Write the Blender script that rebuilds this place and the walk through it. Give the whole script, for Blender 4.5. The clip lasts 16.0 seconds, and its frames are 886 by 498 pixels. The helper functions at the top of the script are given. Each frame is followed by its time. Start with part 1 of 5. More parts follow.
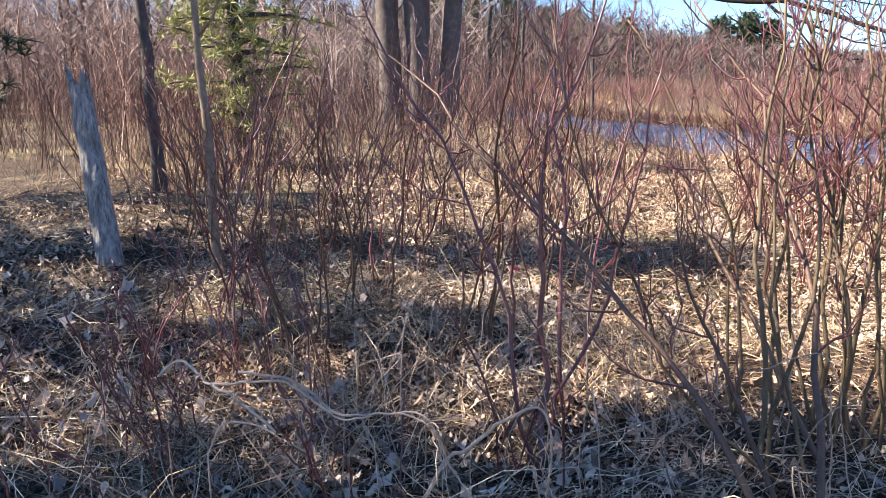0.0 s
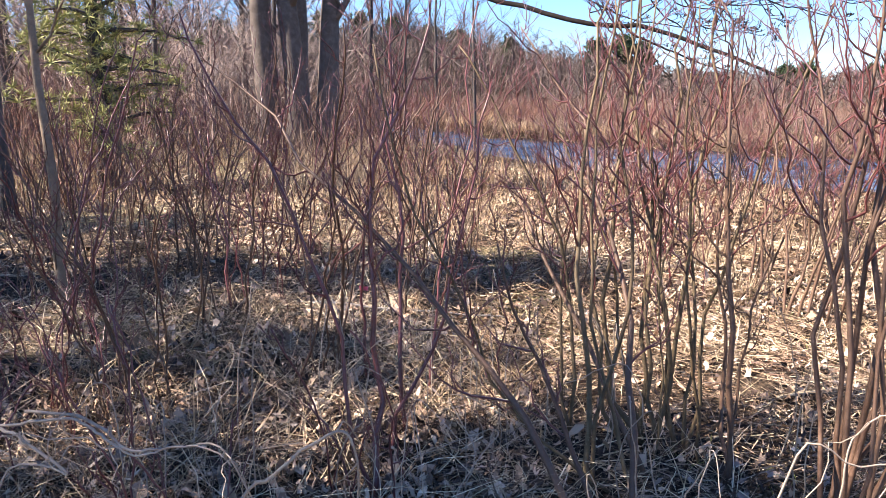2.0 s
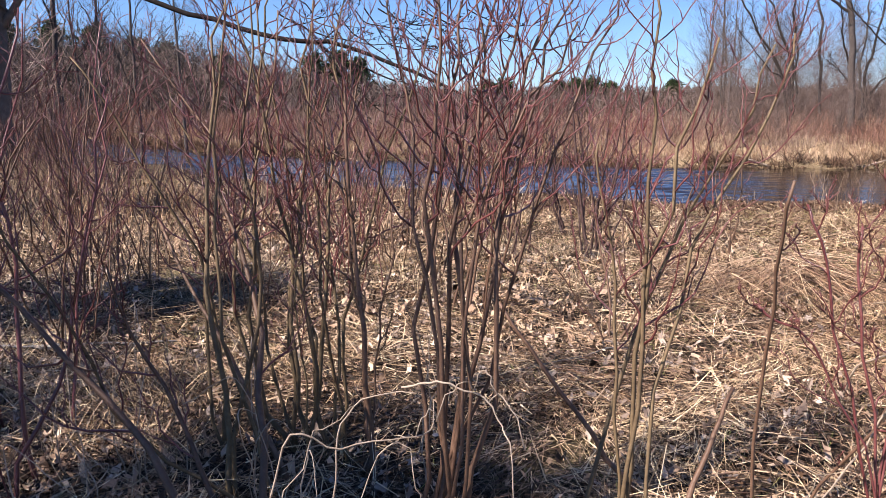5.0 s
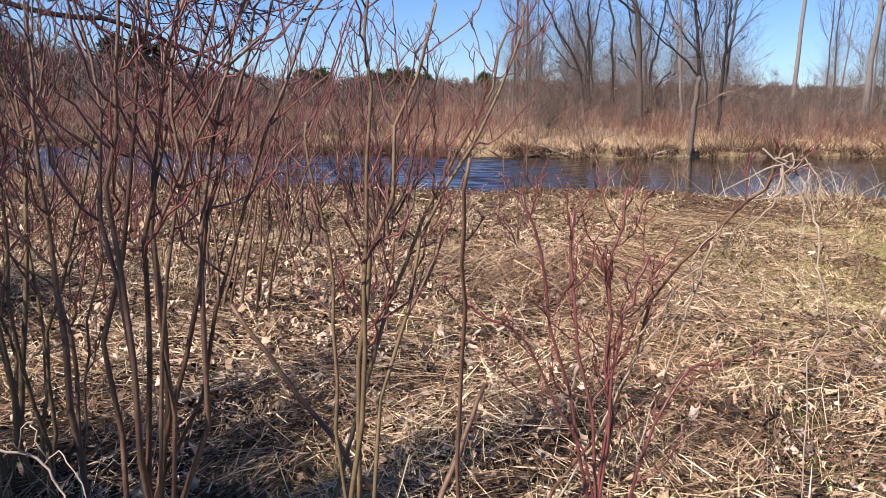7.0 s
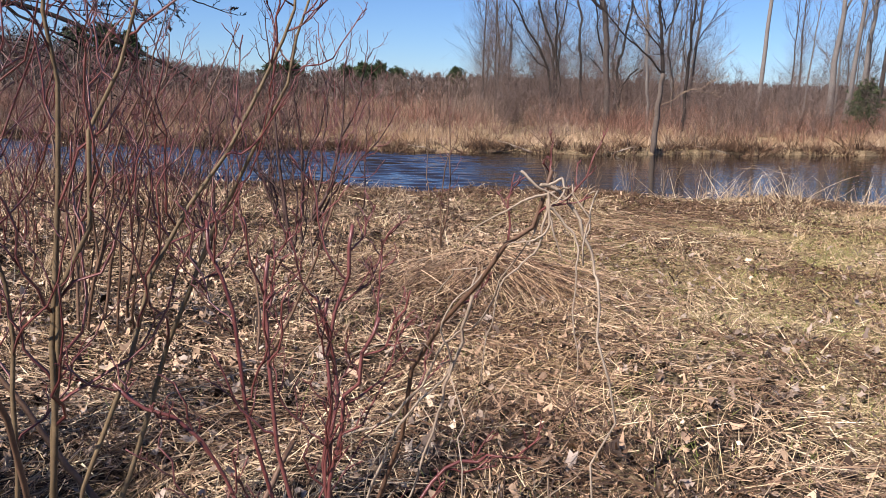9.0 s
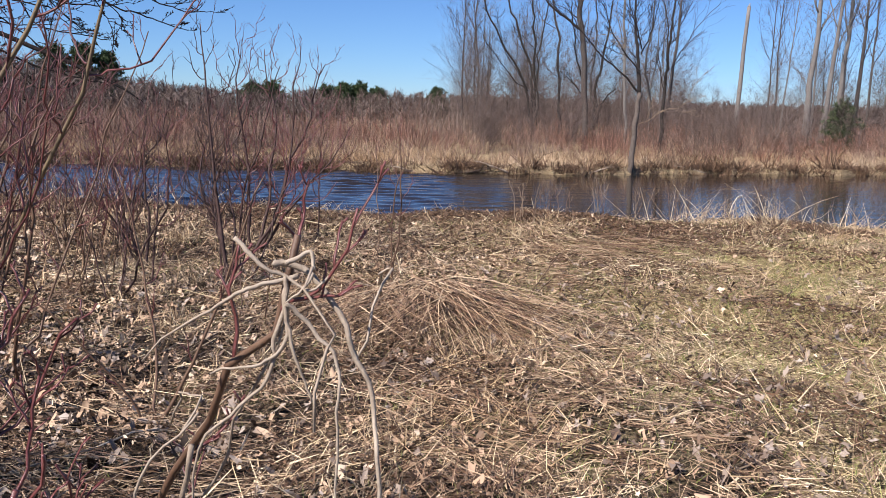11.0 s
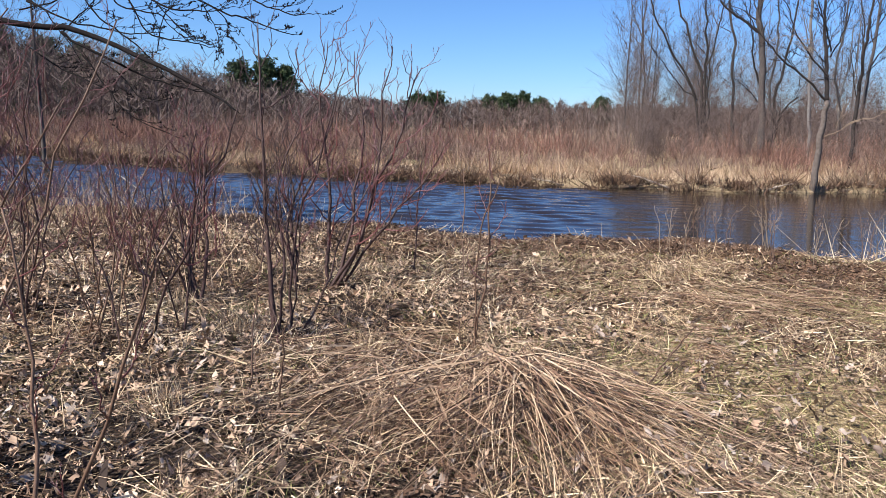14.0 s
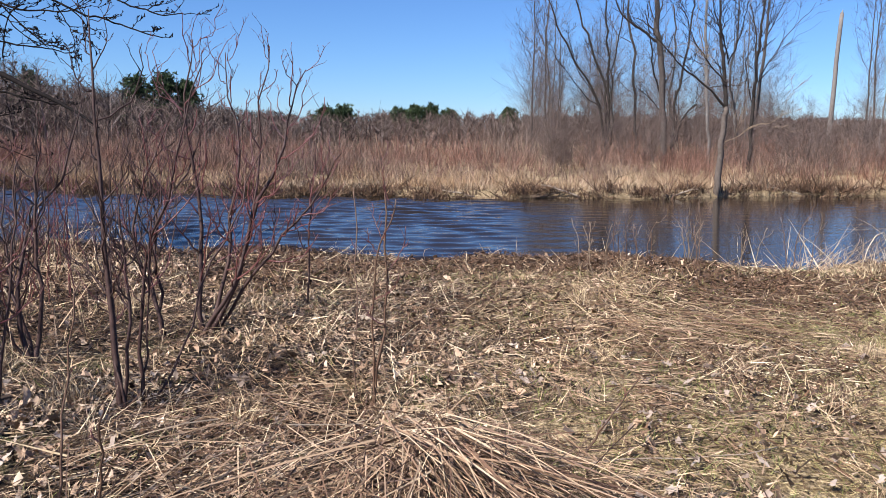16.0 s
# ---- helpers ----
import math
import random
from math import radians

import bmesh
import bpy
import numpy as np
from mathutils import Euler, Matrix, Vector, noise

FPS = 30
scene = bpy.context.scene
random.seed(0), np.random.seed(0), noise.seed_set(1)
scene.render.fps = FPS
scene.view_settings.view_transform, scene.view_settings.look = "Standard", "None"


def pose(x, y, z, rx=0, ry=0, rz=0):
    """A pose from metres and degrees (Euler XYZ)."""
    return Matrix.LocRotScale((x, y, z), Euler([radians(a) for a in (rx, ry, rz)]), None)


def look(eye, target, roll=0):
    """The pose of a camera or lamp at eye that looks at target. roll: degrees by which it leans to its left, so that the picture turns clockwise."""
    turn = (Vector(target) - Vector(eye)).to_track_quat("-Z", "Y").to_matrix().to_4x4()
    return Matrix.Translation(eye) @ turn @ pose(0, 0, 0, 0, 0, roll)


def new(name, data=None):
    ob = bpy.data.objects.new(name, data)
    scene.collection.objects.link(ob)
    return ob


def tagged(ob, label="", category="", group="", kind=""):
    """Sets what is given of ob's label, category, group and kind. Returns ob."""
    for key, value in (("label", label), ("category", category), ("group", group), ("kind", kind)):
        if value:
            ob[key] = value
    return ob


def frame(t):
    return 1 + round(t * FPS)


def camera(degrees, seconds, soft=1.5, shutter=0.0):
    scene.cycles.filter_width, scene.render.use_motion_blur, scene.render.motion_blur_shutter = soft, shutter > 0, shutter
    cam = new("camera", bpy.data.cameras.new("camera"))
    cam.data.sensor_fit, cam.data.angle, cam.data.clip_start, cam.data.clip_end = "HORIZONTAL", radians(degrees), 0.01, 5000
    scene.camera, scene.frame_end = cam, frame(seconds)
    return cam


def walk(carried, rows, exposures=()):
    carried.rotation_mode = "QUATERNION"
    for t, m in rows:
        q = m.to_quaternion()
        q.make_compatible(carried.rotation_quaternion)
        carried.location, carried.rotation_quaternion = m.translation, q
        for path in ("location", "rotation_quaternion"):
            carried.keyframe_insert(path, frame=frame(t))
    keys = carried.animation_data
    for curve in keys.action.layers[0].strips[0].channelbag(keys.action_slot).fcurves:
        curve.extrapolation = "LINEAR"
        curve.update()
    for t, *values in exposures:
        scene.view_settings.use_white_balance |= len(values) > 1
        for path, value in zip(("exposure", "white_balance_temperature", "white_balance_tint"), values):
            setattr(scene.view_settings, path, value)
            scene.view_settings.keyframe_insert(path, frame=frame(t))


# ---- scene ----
cam = camera(60.46, 16.0, 0.7)
PATH = [
    (0, (-0.716, -0.054, 1.444), (-1.824, 1.551, 0.998), -0.00),
    (0.5, (-0.677, -0.044, 1.446), (-1.753, 1.586, 1.015), -0.01),
    (1, (-0.637, -0.012, 1.451), (-1.666, 1.651, 1.031), -0.03),
    (1.5, (-0.586, 0.025, 1.452), (-1.544, 1.733, 1.043), 0.14),
    (2, (-0.515, 0.055, 1.464), (-1.385, 1.810, 1.062), 0.31),
    (2.5, (-0.436, 0.080, 1.469), (-1.222, 1.878, 1.079), 0.35),
    (3, (-0.384, 0.117, 1.464), (-1.074, 1.954, 1.078), 0.60),
    (3.5, (-0.326, 0.135, 1.464), (-0.869, 2.021, 1.080), 0.82),
    (3.7, (-0.295, 0.142, 1.464), (-0.782, 2.043, 1.080), 0.92),
    (5.8, (-0.023, 0.141, 1.463), (-0.037, 2.108, 1.102), -0.62),
    (6, (0.011, 0.157, 1.458), (0.060, 2.122, 1.093), -0.49),
    (6.5, (0.102, 0.277, 1.434), (0.295, 2.232, 1.059), 0.85),
    (7, (0.175, 0.438, 1.419), (0.429, 2.384, 1.034), 0.80),
    (7.5, (0.277, 0.506, 1.431), (0.592, 2.436, 1.012), -0.15),
    (8, (0.398, 0.642, 1.410), (0.731, 2.565, 0.970), -0.52),
    (8.5, (0.573, 0.767, 1.424), (0.874, 2.698, 1.000), 0.77),
    (9, (0.736, 0.838, 1.436), (1.059, 2.771, 1.039), 1.43),
    (9.2, (0.788, 0.872, 1.438), (1.142, 2.801, 1.048), 1.49),
    (11.3, (1.179, 1.393, 1.426), (1.547, 3.329, 1.086), 1.41),
    (11.5, (1.261, 1.464, 1.420), (1.553, 3.413, 1.079), 1.53),
    (12, (1.454, 1.702, 1.436), (1.476, 3.669, 1.077), 0.91),
    (12.5, (1.559, 1.900, 1.461), (1.488, 3.868, 1.110), 0.72),
    (13, (1.645, 2.202, 1.474), (1.622, 4.178, 1.164), 1.02),
    (13.5, (1.688, 2.455, 1.482), (1.691, 4.433, 1.181), 1.23),
    (14, (1.735, 2.697, 1.465), (1.686, 4.669, 1.134), 1.40),
    (14.5, (1.833, 2.972, 1.460), (1.706, 4.937, 1.111), 0.63),
    (15, (1.889, 3.161, 1.461), (1.817, 5.134, 1.139), 0.04),
    (15.5, (1.884, 3.409, 1.444), (1.972, 5.386, 1.150), 0.14),
    (16, (1.855, 3.594, 1.447), (2.031, 5.564, 1.151), 0.29),
]
walk(cam, [(t, look(eye, target, roll)) for t, eye, target, roll in PATH],
     exposures=[(0.0, 2.28, 6500, 15), (2.0, 2.18, 6550, 17), (3.6, 1.65, 6450, 22), (6.0, 1.2, 6450, 18), (9.2, 0.93, 6400, 17), (11.3, 0.9, 6050, 14), (12.0, 0.98, 6000, 13), (14.0, 1.1, 5960, 12), (16.0, 1.02, 5980, 13)])

# ---- light ----
SUN_EL, SUN_AZ = 46.0, 238.0          # degrees; azimuth from +y towards +x
world = bpy.data.worlds.new("sky_world")
scene.world = world
world.use_nodes = True
wn = world.node_tree.nodes
sky = wn.new("ShaderNodeTexSky")
sky.sky_type, sky.sun_disc = "NISHITA", False
sky.sun_elevation, sky.sun_rotation = radians(SUN_EL), radians(SUN_AZ)
sky.altitude, sky.air_density, sky.dust_density, sky.ozone_density = 300, 1.0, 0.0, 4.0
wn["Background"].inputs["Strength"].default_value = 0.051
tint = wn.new("ShaderNodeMix")
tint.data_type, tint.blend_type = "RGBA", "MULTIPLY"
tint.inputs[0].default_value, tint.inputs[7].default_value = 1.0, (0.74, 0.97, 1.28, 1)
world.node_tree.links.new(sky.outputs[0], tint.inputs[6])
world.node_tree.links.new(tint.outputs[2], wn["Background"].inputs["Color"])
sun = new("sun", bpy.data.lights.new("sun", "SUN"))
sun.data.energy, sun.data.angle, sun.data.color = 5.0, radians(0.6), (1.0, 0.93, 0.82)
sx, sy = math.sin(radians(SUN_AZ)) * math.cos(radians(SUN_EL)), math.cos(radians(SUN_AZ)) * math.cos(radians(SUN_EL))
sun.matrix_world = look((sx * 60, sy * 60, 60 * math.sin(radians(SUN_EL))), (0, 0, 0))


# ---- materials ----
def ramp(nt, fac, stops):
    node = nt.nodes.new("ShaderNodeValToRGB")
    els = node.color_ramp.elements
    while len(els) < len(stops):
        els.new(0.5)
    for el, (p, c) in zip(els, stops):
        el.position, el.color = p, (*c, 1)
    nt.links.new(fac, node.inputs[0])
    return node.outputs[0]


def tex(nt, scale, detail=4, rough=0.6, coords="Object"):
    tc = nt.nodes.new("ShaderNodeTexCoord")
    n = nt.nodes.new("ShaderNodeTexNoise")
    n.inputs["Scale"].default_value, n.inputs["Detail"].default_value, n.inputs["Roughness"].default_value = scale, detail, rough
    nt.links.new(tc.outputs[coords], n.inputs["Vector"])
    return n.outputs["Fac"]


def mix(nt, fac, a, b, mode="MIX"):
    m = nt.nodes.new("ShaderNodeMix")
    m.data_type, m.blend_type = "RGBA", mode
    for sock, v in ((m.inputs[0], fac), (m.inputs[6], a), (m.inputs[7], b)):
        if isinstance(v, (int, float)):
            sock.default_value = v
        elif isinstance(v, tuple):
            sock.default_value = (*v, 1)
        else:
            nt.links.new(v, sock)
    return m.outputs[2]


def bump(nt, bsdf, height, strength, dist):
    b = nt.nodes.new("ShaderNodeBump")
    b.inputs["Strength"].default_value, b.inputs["Distance"].default_value = strength, dist
    nt.links.new(height, b.inputs["Height"])
    nt.links.new(b.outputs[0], bsdf.inputs["Normal"])


def material(name, rough=0.8, spec=0.3):
    m = bpy.data.materials.new(name)
    m.use_nodes = True
    bsdf = m.node_tree.nodes["Principled BSDF"]
    bsdf.inputs["Roughness"].default_value = rough
    bsdf.inputs["Specular IOR Level"].default_value = spec
    return m, m.node_tree, bsdf


def island_mat(name, stops, rough=0.75, spec=0.25, patch=None, scale=0.7):
    """Pieces that differ one from another, with a slow drift of colour over the ground."""
    m, nt, bsdf = material(name, rough, spec)
    geo = nt.nodes.new("ShaderNodeNewGeometry")
    col = ramp(nt, geo.outputs["Random Per Island"], stops)
    if patch:
        tc = nt.nodes.new("ShaderNodeNewGeometry")
        n = nt.nodes.new("ShaderNodeTexNoise")
        n.inputs["Scale"].default_value, n.inputs["Detail"].default_value = scale, 3
        nt.links.new(tc.outputs["Position"], n.inputs["Vector"])
        f = ramp(nt, n.outputs["Fac"], [(0.35, (0, 0, 0)), (0.65, (1, 1, 1))])
        col = mix(nt, f, col, mix(nt, 1.0, col, patch, "MULTIPLY"))
    nt.links.new(col, bsdf.inputs["Base Color"])
    return m


def bark_mat(name, dark, mid, light, scale=18, rough=0.7, spec=0.3, bumpy=0.6):
    m, nt, bsdf = material(name, rough, spec)
    a, b = tex(nt, scale, 6, 0.7), tex(nt, scale * 0.12, 3)
    col = ramp(nt, a, [(0.25, dark), (0.5, mid), (0.75, light)])
    info = nt.nodes.new("ShaderNodeObjectInfo")
    geo = nt.nodes.new("ShaderNodeNewGeometry")
    col = mix(nt, ramp(nt, b, [(0.4, (0, 0, 0)), (0.65, (1, 1, 1))]), col, mix(nt, 1.0, col, (0.72, 0.68, 0.66), "MULTIPLY"))
    col = mix(nt, ramp(nt, geo.outputs["Random Per Island"], [(0.0, (0, 0, 0)), (1.0, (0.45, 0.45, 0.45))]), col, mid)
    col = mix(nt, ramp(nt, info.outputs["Random"], [(0.0, (0, 0, 0)), (1.0, (0.3, 0.3, 0.3))]), col, light)
    nt.links.new(col, bsdf.inputs["Base Color"])
    bump(nt, bsdf, a, bumpy, 0.01)
    return m


def make_ground():
    m, nt, bsdf = material("earth_and_litter", 0.95, 0.15)
    fine, mid, big = tex(nt, 38, 8, 0.75), tex(nt, 6, 5, 0.65), tex(nt, 0.55, 4)
    # Near-black low stops put the shade between litter pieces into the earth's colour.
    soil = ramp(nt, fine, [(0.4, (0.004, 0.003, 0.002)), (0.52, (0.04, 0.026, 0.018)), (0.66, (0.22, 0.155, 0.108))])
    straw = ramp(nt, fine, [(0.4, (0.006, 0.004, 0.003)), (0.52, (0.075, 0.05, 0.03)), (0.66, (0.34, 0.25, 0.16))])
    moss = ramp(nt, fine, [(0.38, (0.018, 0.016, 0.007)), (0.5, (0.24, 0.195, 0.1)), (0.66, (0.58, 0.47, 0.26))])
    col = mix(nt, ramp(nt, mid, [(0.42, (0, 0, 0)), (0.6, (1, 1, 1))]), soil, straw)
    col = mix(nt, ramp(nt, big, [(0.52, (0, 0, 0)), (0.64, (0.7, 0.7, 0.7))]), col, moss)
    thatch = ramp(nt, fine, [(0.38, (0.016, 0.011, 0.006)), (0.5, (0.27, 0.195, 0.11)), (0.66, (0.66, 0.52, 0.33))])
    tc = nt.nodes.new("ShaderNodeTexCoord")
    sep = nt.nodes.new("ShaderNodeSeparateXYZ")
    nt.links.new(tc.outputs["Object"], sep.inputs[0])
    drift = nt.nodes.new("ShaderNodeMath")
    drift.operation = "MULTIPLY_ADD"
    drift.inputs[1].default_value = 0.1
    nt.links.new(sep.outputs["X"], drift.inputs[0])
    nt.links.new(tex(nt, 0.9, 4), drift.inputs[2])
    col = mix(nt, ramp(nt, drift.outputs[0], [(0.66, (0, 0, 0)), (0.86, (0.9, 0.9, 0.9))]), col, thatch)
    nt.links.new(col, bsdf.inputs["Base Color"])
    bump(nt, bsdf, fine, 0.9, 0.03)
    return m


def make_post_wood():
    """Split weathered wood: grain drawn out along the post."""
    m, nt, bsdf = material("weathered_post_wood", 0.9, 0.15)
    tc = nt.nodes.new("ShaderNodeTexCoord")
    mp = nt.nodes.new("ShaderNodeMapping")
    mp.inputs["Scale"].default_value = (1, 1, 0.06)
    nt.links.new(tc.outputs["Object"], mp.inputs["Vector"])
    n = nt.nodes.new("ShaderNodeTexNoise")
    n.inputs["Scale"].default_value, n.inputs["Detail"].default_value, n.inputs["Roughness"].default_value = 45, 6, 0.7
    nt.links.new(mp.outputs[0], n.inputs["Vector"])
    col = ramp(nt, n.outputs["Fac"], [(0.3, (0.05, 0.045, 0.04)), (0.48, (0.24, 0.225, 0.205)), (0.7, (0.46, 0.435, 0.4))])
    col = mix(nt, ramp(nt, tex(nt, 5, 4), [(0.5, (0, 0, 0)), (0.7, (0.7, 0.7, 0.7))]), col, (0.12, 0.1, 0.085))
    nt.links.new(col, bsdf.inputs["Base Color"])
    bump(nt, bsdf, n.outputs["Fac"], 0.9, 0.02)
    return m


def make_water():
    m, nt, bsdf = material("river_water", 0.06, 0.5)
    bsdf.inputs["Base Color"].default_value = (0.018, 0.013, 0.009, 1)
    bsdf.inputs["IOR"].default_value = 1.33
    tc = nt.nodes.new("ShaderNodeTexCoord")
    mp = nt.nodes.new("ShaderNodeMapping")
    mp.inputs["Scale"].default_value = (0.8, 2.6, 1)
    mp.inputs["Rotation"].default_value = (0, 0, radians(-8))
    nt.links.new(tc.outputs["Object"], mp.inputs["Vector"])
    n = nt.nodes.new("ShaderNodeTexNoise")
    n.inputs["Scale"].default_value, n.inputs["Detail"].default_value, n.inputs["Roughness"].default_value = 1.3, 5, 0.6
    n.inputs["Distortion"].default_value = 0.4
    nt.links.new(mp.outputs[0], n.inputs["Vector"])
    bump(nt, bsdf, n.outputs["Fac"], 0.24, 0.03)
    return m


GROUND, WATER = make_ground(), make_water()
STRAW = island_mat("dry_straw", [(0.0, (0.05, 0.033, 0.022)), (0.3, (0.22, 0.145, 0.095)), (0.65, (0.58, 0.44, 0.27)), (1.0, (0.86, 0.73, 0.5))], 0.6, 0.35, (0.75, 0.68, 0.6))
LEAF = island_mat("dead_leaves", [(0.0, (0.03, 0.019, 0.013)), (0.26, (0.07, 0.044, 0.03)), (0.38, (0.34, 0.23, 0.15)), (0.8, (0.58, 0.405, 0.27)), (1.0, (0.78, 0.62, 0.46))], 0.7, 0.3, (0.7, 0.66, 0.64))
BROAD_LEAF = island_mat("broad_leaves", [(0.0, (0.1, 0.068, 0.05)), (0.5, (0.25, 0.19, 0.145)), (1.0, (0.42, 0.35, 0.29))], 0.6, 0.35, (0.8, 0.76, 0.74))
THATCH = island_mat("yellow_thatch", [(0.0, (0.1, 0.08, 0.03)), (0.35, (0.32, 0.24, 0.125)), (0.75, (0.56, 0.44, 0.25)), (1.0, (0.74, 0.62, 0.41))], 0.7, 0.3, (0.84, 0.83, 0.68))
GREEN = island_mat("spring_grass", [(0.0, (0.08, 0.1, 0.025)), (0.6, (0.2, 0.22, 0.06)), (1.0, (0.38, 0.36, 0.14))], 0.7, 0.3)
REED = island_mat("tan_reeds", [(0.0, (0.17, 0.115, 0.07)), (0.5, (0.38, 0.28, 0.185)), (1.0, (0.58, 0.46, 0.33))], 0.75, 0.2, (0.8, 0.66, 0.52), 0.25)
THICKET = island_mat("red_brown_twigs", [(0.0, (0.055, 0.038, 0.03)), (0.5, (0.155, 0.108, 0.085)), (1.0, (0.36, 0.285, 0.225))], 0.8, 0.2, (0.95, 0.6, 0.53), 0.13)
# Lighter than WOODS: the bright veil over the marsh wood is put into its colour.
VEILED_WOODS = island_mat("veiled_grey_twigs", [(0.0, (0.13, 0.1, 0.085)), (0.5, (0.3, 0.24, 0.205)), (1.0, (0.5, 0.42, 0.37))], 0.85, 0.15, (0.9, 0.75, 0.68), 0.05)
WOODS = island_mat("grey_brown_twigs", [(0.0, (0.045, 0.034, 0.029)), (0.5, (0.115, 0.087, 0.075)), (1.0, (0.23, 0.182, 0.16))], 0.85, 0.15, (0.85, 0.78, 0.75), 0.03)
NEEDLE = island_mat("pine_needles", [(0.0, (0.014, 0.026, 0.01)), (0.5, (0.032, 0.054, 0.018)), (1.0, (0.075, 0.098, 0.034))], 0.7, 0.3)
STALK = island_mat("fallen_stalk", [(0.0, (0.035, 0.02, 0.014)), (0.35, (0.18, 0.108, 0.07)), (0.75, (0.41, 0.295, 0.19)), (1.0, (0.64, 0.51, 0.35))], 0.6, 0.3, (0.8, 0.72, 0.66))
YELLOW_NEEDLE = island_mat("yellow_green_needles", [(0.0, (0.12, 0.13, 0.04)), (0.5, (0.29, 0.29, 0.1)), (1.0, (0.48, 0.45, 0.18))], 0.7, 0.3)
BUD = island_mat("dark_buds", [(0.0, (0.05, 0.03, 0.02)), (1.0, (0.16, 0.09, 0.05))], 0.7, 0.3)
RED_BARK = bark_mat("red_osier_bark", (0.032, 0.009, 0.009), (0.105, 0.027, 0.025), (0.24, 0.095, 0.082), 30, 0.36, 0.5, 0.25)
BROWN_BARK = bark_mat("brown_stem_bark", (0.03, 0.016, 0.01), (0.098, 0.052, 0.031), (0.21, 0.13, 0.082), 26, 0.55, 0.35, 0.35)
OLIVE_BARK = bark_mat("olive_stem_bark", (0.034, 0.022, 0.012), (0.115, 0.077, 0.04), (0.23, 0.17, 0.095), 26, 0.65, 0.25, 0.35)
GREY_BARK = bark_mat("grey_tree_bark", (0.026, 0.021, 0.019), (0.07, 0.058, 0.052), (0.14, 0.12, 0.107), 9, 0.85, 0.2, 0.9)
TWIG_BARK = bark_mat("dark_limb_bark", (0.014, 0.011, 0.01), (0.034, 0.028, 0.025), (0.07, 0.058, 0.052), 20, 0.9, 0.08, 0.4)
DARK_STEM = bark_mat("dark_sapling_bark", (0.016, 0.009, 0.008), (0.048, 0.025, 0.021), (0.11, 0.066, 0.054), 26, 0.6, 0.25, 0.35)
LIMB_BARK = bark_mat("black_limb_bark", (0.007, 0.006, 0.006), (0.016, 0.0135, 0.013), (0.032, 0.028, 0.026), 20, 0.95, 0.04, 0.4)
TAN_BARK = bark_mat("tan_stem_bark", (0.1, 0.07, 0.045), (0.21, 0.15, 0.1), (0.33, 0.25, 0.17), 26, 0.65, 0.3, 0.35)
ASH_BARK = bark_mat("ash_grey_bark", (0.05, 0.043, 0.038), (0.14, 0.125, 0.113), (0.29, 0.265, 0.245), 12, 0.85, 0.2, 0.9)
FURROWED_BARK = bark_mat("furrowed_brown_bark", (0.04, 0.031, 0.026), (0.11, 0.088, 0.073), (0.21, 0.175, 0.15), 9, 0.9, 0.15, 1.0)
PALE_BARK = bark_mat("pale_bark", (0.2, 0.16, 0.12), (0.36, 0.29, 0.22), (0.52, 0.44, 0.36), 7, 0.8, 0.25, 0.5)
VINE = bark_mat("bleached_vine", (0.16, 0.115, 0.08), (0.31, 0.245, 0.18), (0.5, 0.42, 0.33), 40, 0.6, 0.3, 0.4)
POST_WOOD = make_post_wood()
OLD_WOOD = bark_mat("weathered_wood", (0.085, 0.078, 0.07), (0.2, 0.185, 0.172), (0.33, 0.31, 0.292), 14, 0.9, 0.15, 0.9)
PINK = bark_mat("pink_tape", (0.7, 0.12, 0.2), (0.8, 0.16, 0.26), (0.85, 0.25, 0.34), 20, 0.5, 0.3, 0.1)


# ---- mesh helpers ----
def mesh_part(name, verts, faces, mat, parent=None, smooth=True):
    me = bpy.data.meshes.new(name)
    me.from_pydata(verts, [], faces)
    me.materials.append(mat)
    if smooth:
        me.shade_smooth()
    ob = new(name, me)
    ob.parent = parent
    return ob


def array_part(name, verts, faces, mat, parent=None):
    """verts (n, 3) and faces (m, 4) or (m, 3) as arrays, for what has very many pieces."""
    me = bpy.data.meshes.new(name)
    n, m, k = len(verts), len(faces), faces.shape[1]
    me.vertices.add(n)
    me.vertices.foreach_set("co", np.ascontiguousarray(verts, np.float32).ravel())
    me.loops.add(m * k)
    me.loops.foreach_set("vertex_index", np.ascontiguousarray(faces, np.int32).ravel())
    me.polygons.add(m)
    me.polygons.foreach_set("loop_start", np.arange(0, m * k, k, dtype=np.int32))
    me.update(calc_edges=True)
    me.validate()
    me.materials.append(mat)
    ob = new(name, me)
    ob.parent = parent
    return ob


def tubes(lines, sides=5):
    """Round tapered tubes along polylines: each line is a list of (point, radius)."""
    verts, faces = [], []
    for line in lines:
        first = len(verts)
        n = len(line)
        for i, (p, r) in enumerate(line):
            d = line[min(i + 1, n - 1)][0] - line[max(i - 1, 0)][0]
            d = d.normalized() if d.length > 1e-9 else Vector((0, 0, 1))
            u = d.cross(Vector((0.31, 0.95, 0.05))).normalized()
            v = d.cross(u)
            for k in range(sides):
                a = 2 * math.pi * k / sides
                verts.append(p + (u * math.cos(a) + v * math.sin(a)) * r)
        for i in range(n - 1):
            for k in range(sides):
                a, b = first + i * sides + k, first + i * sides + (k + 1) % sides
                faces.append((a, b, b + sides, a + sides))
        faces.append(tuple(first + (n - 1) * sides + k for k in range(sides)))
        faces.append(tuple(first + k for k in reversed(range(sides))))
    return verts, faces


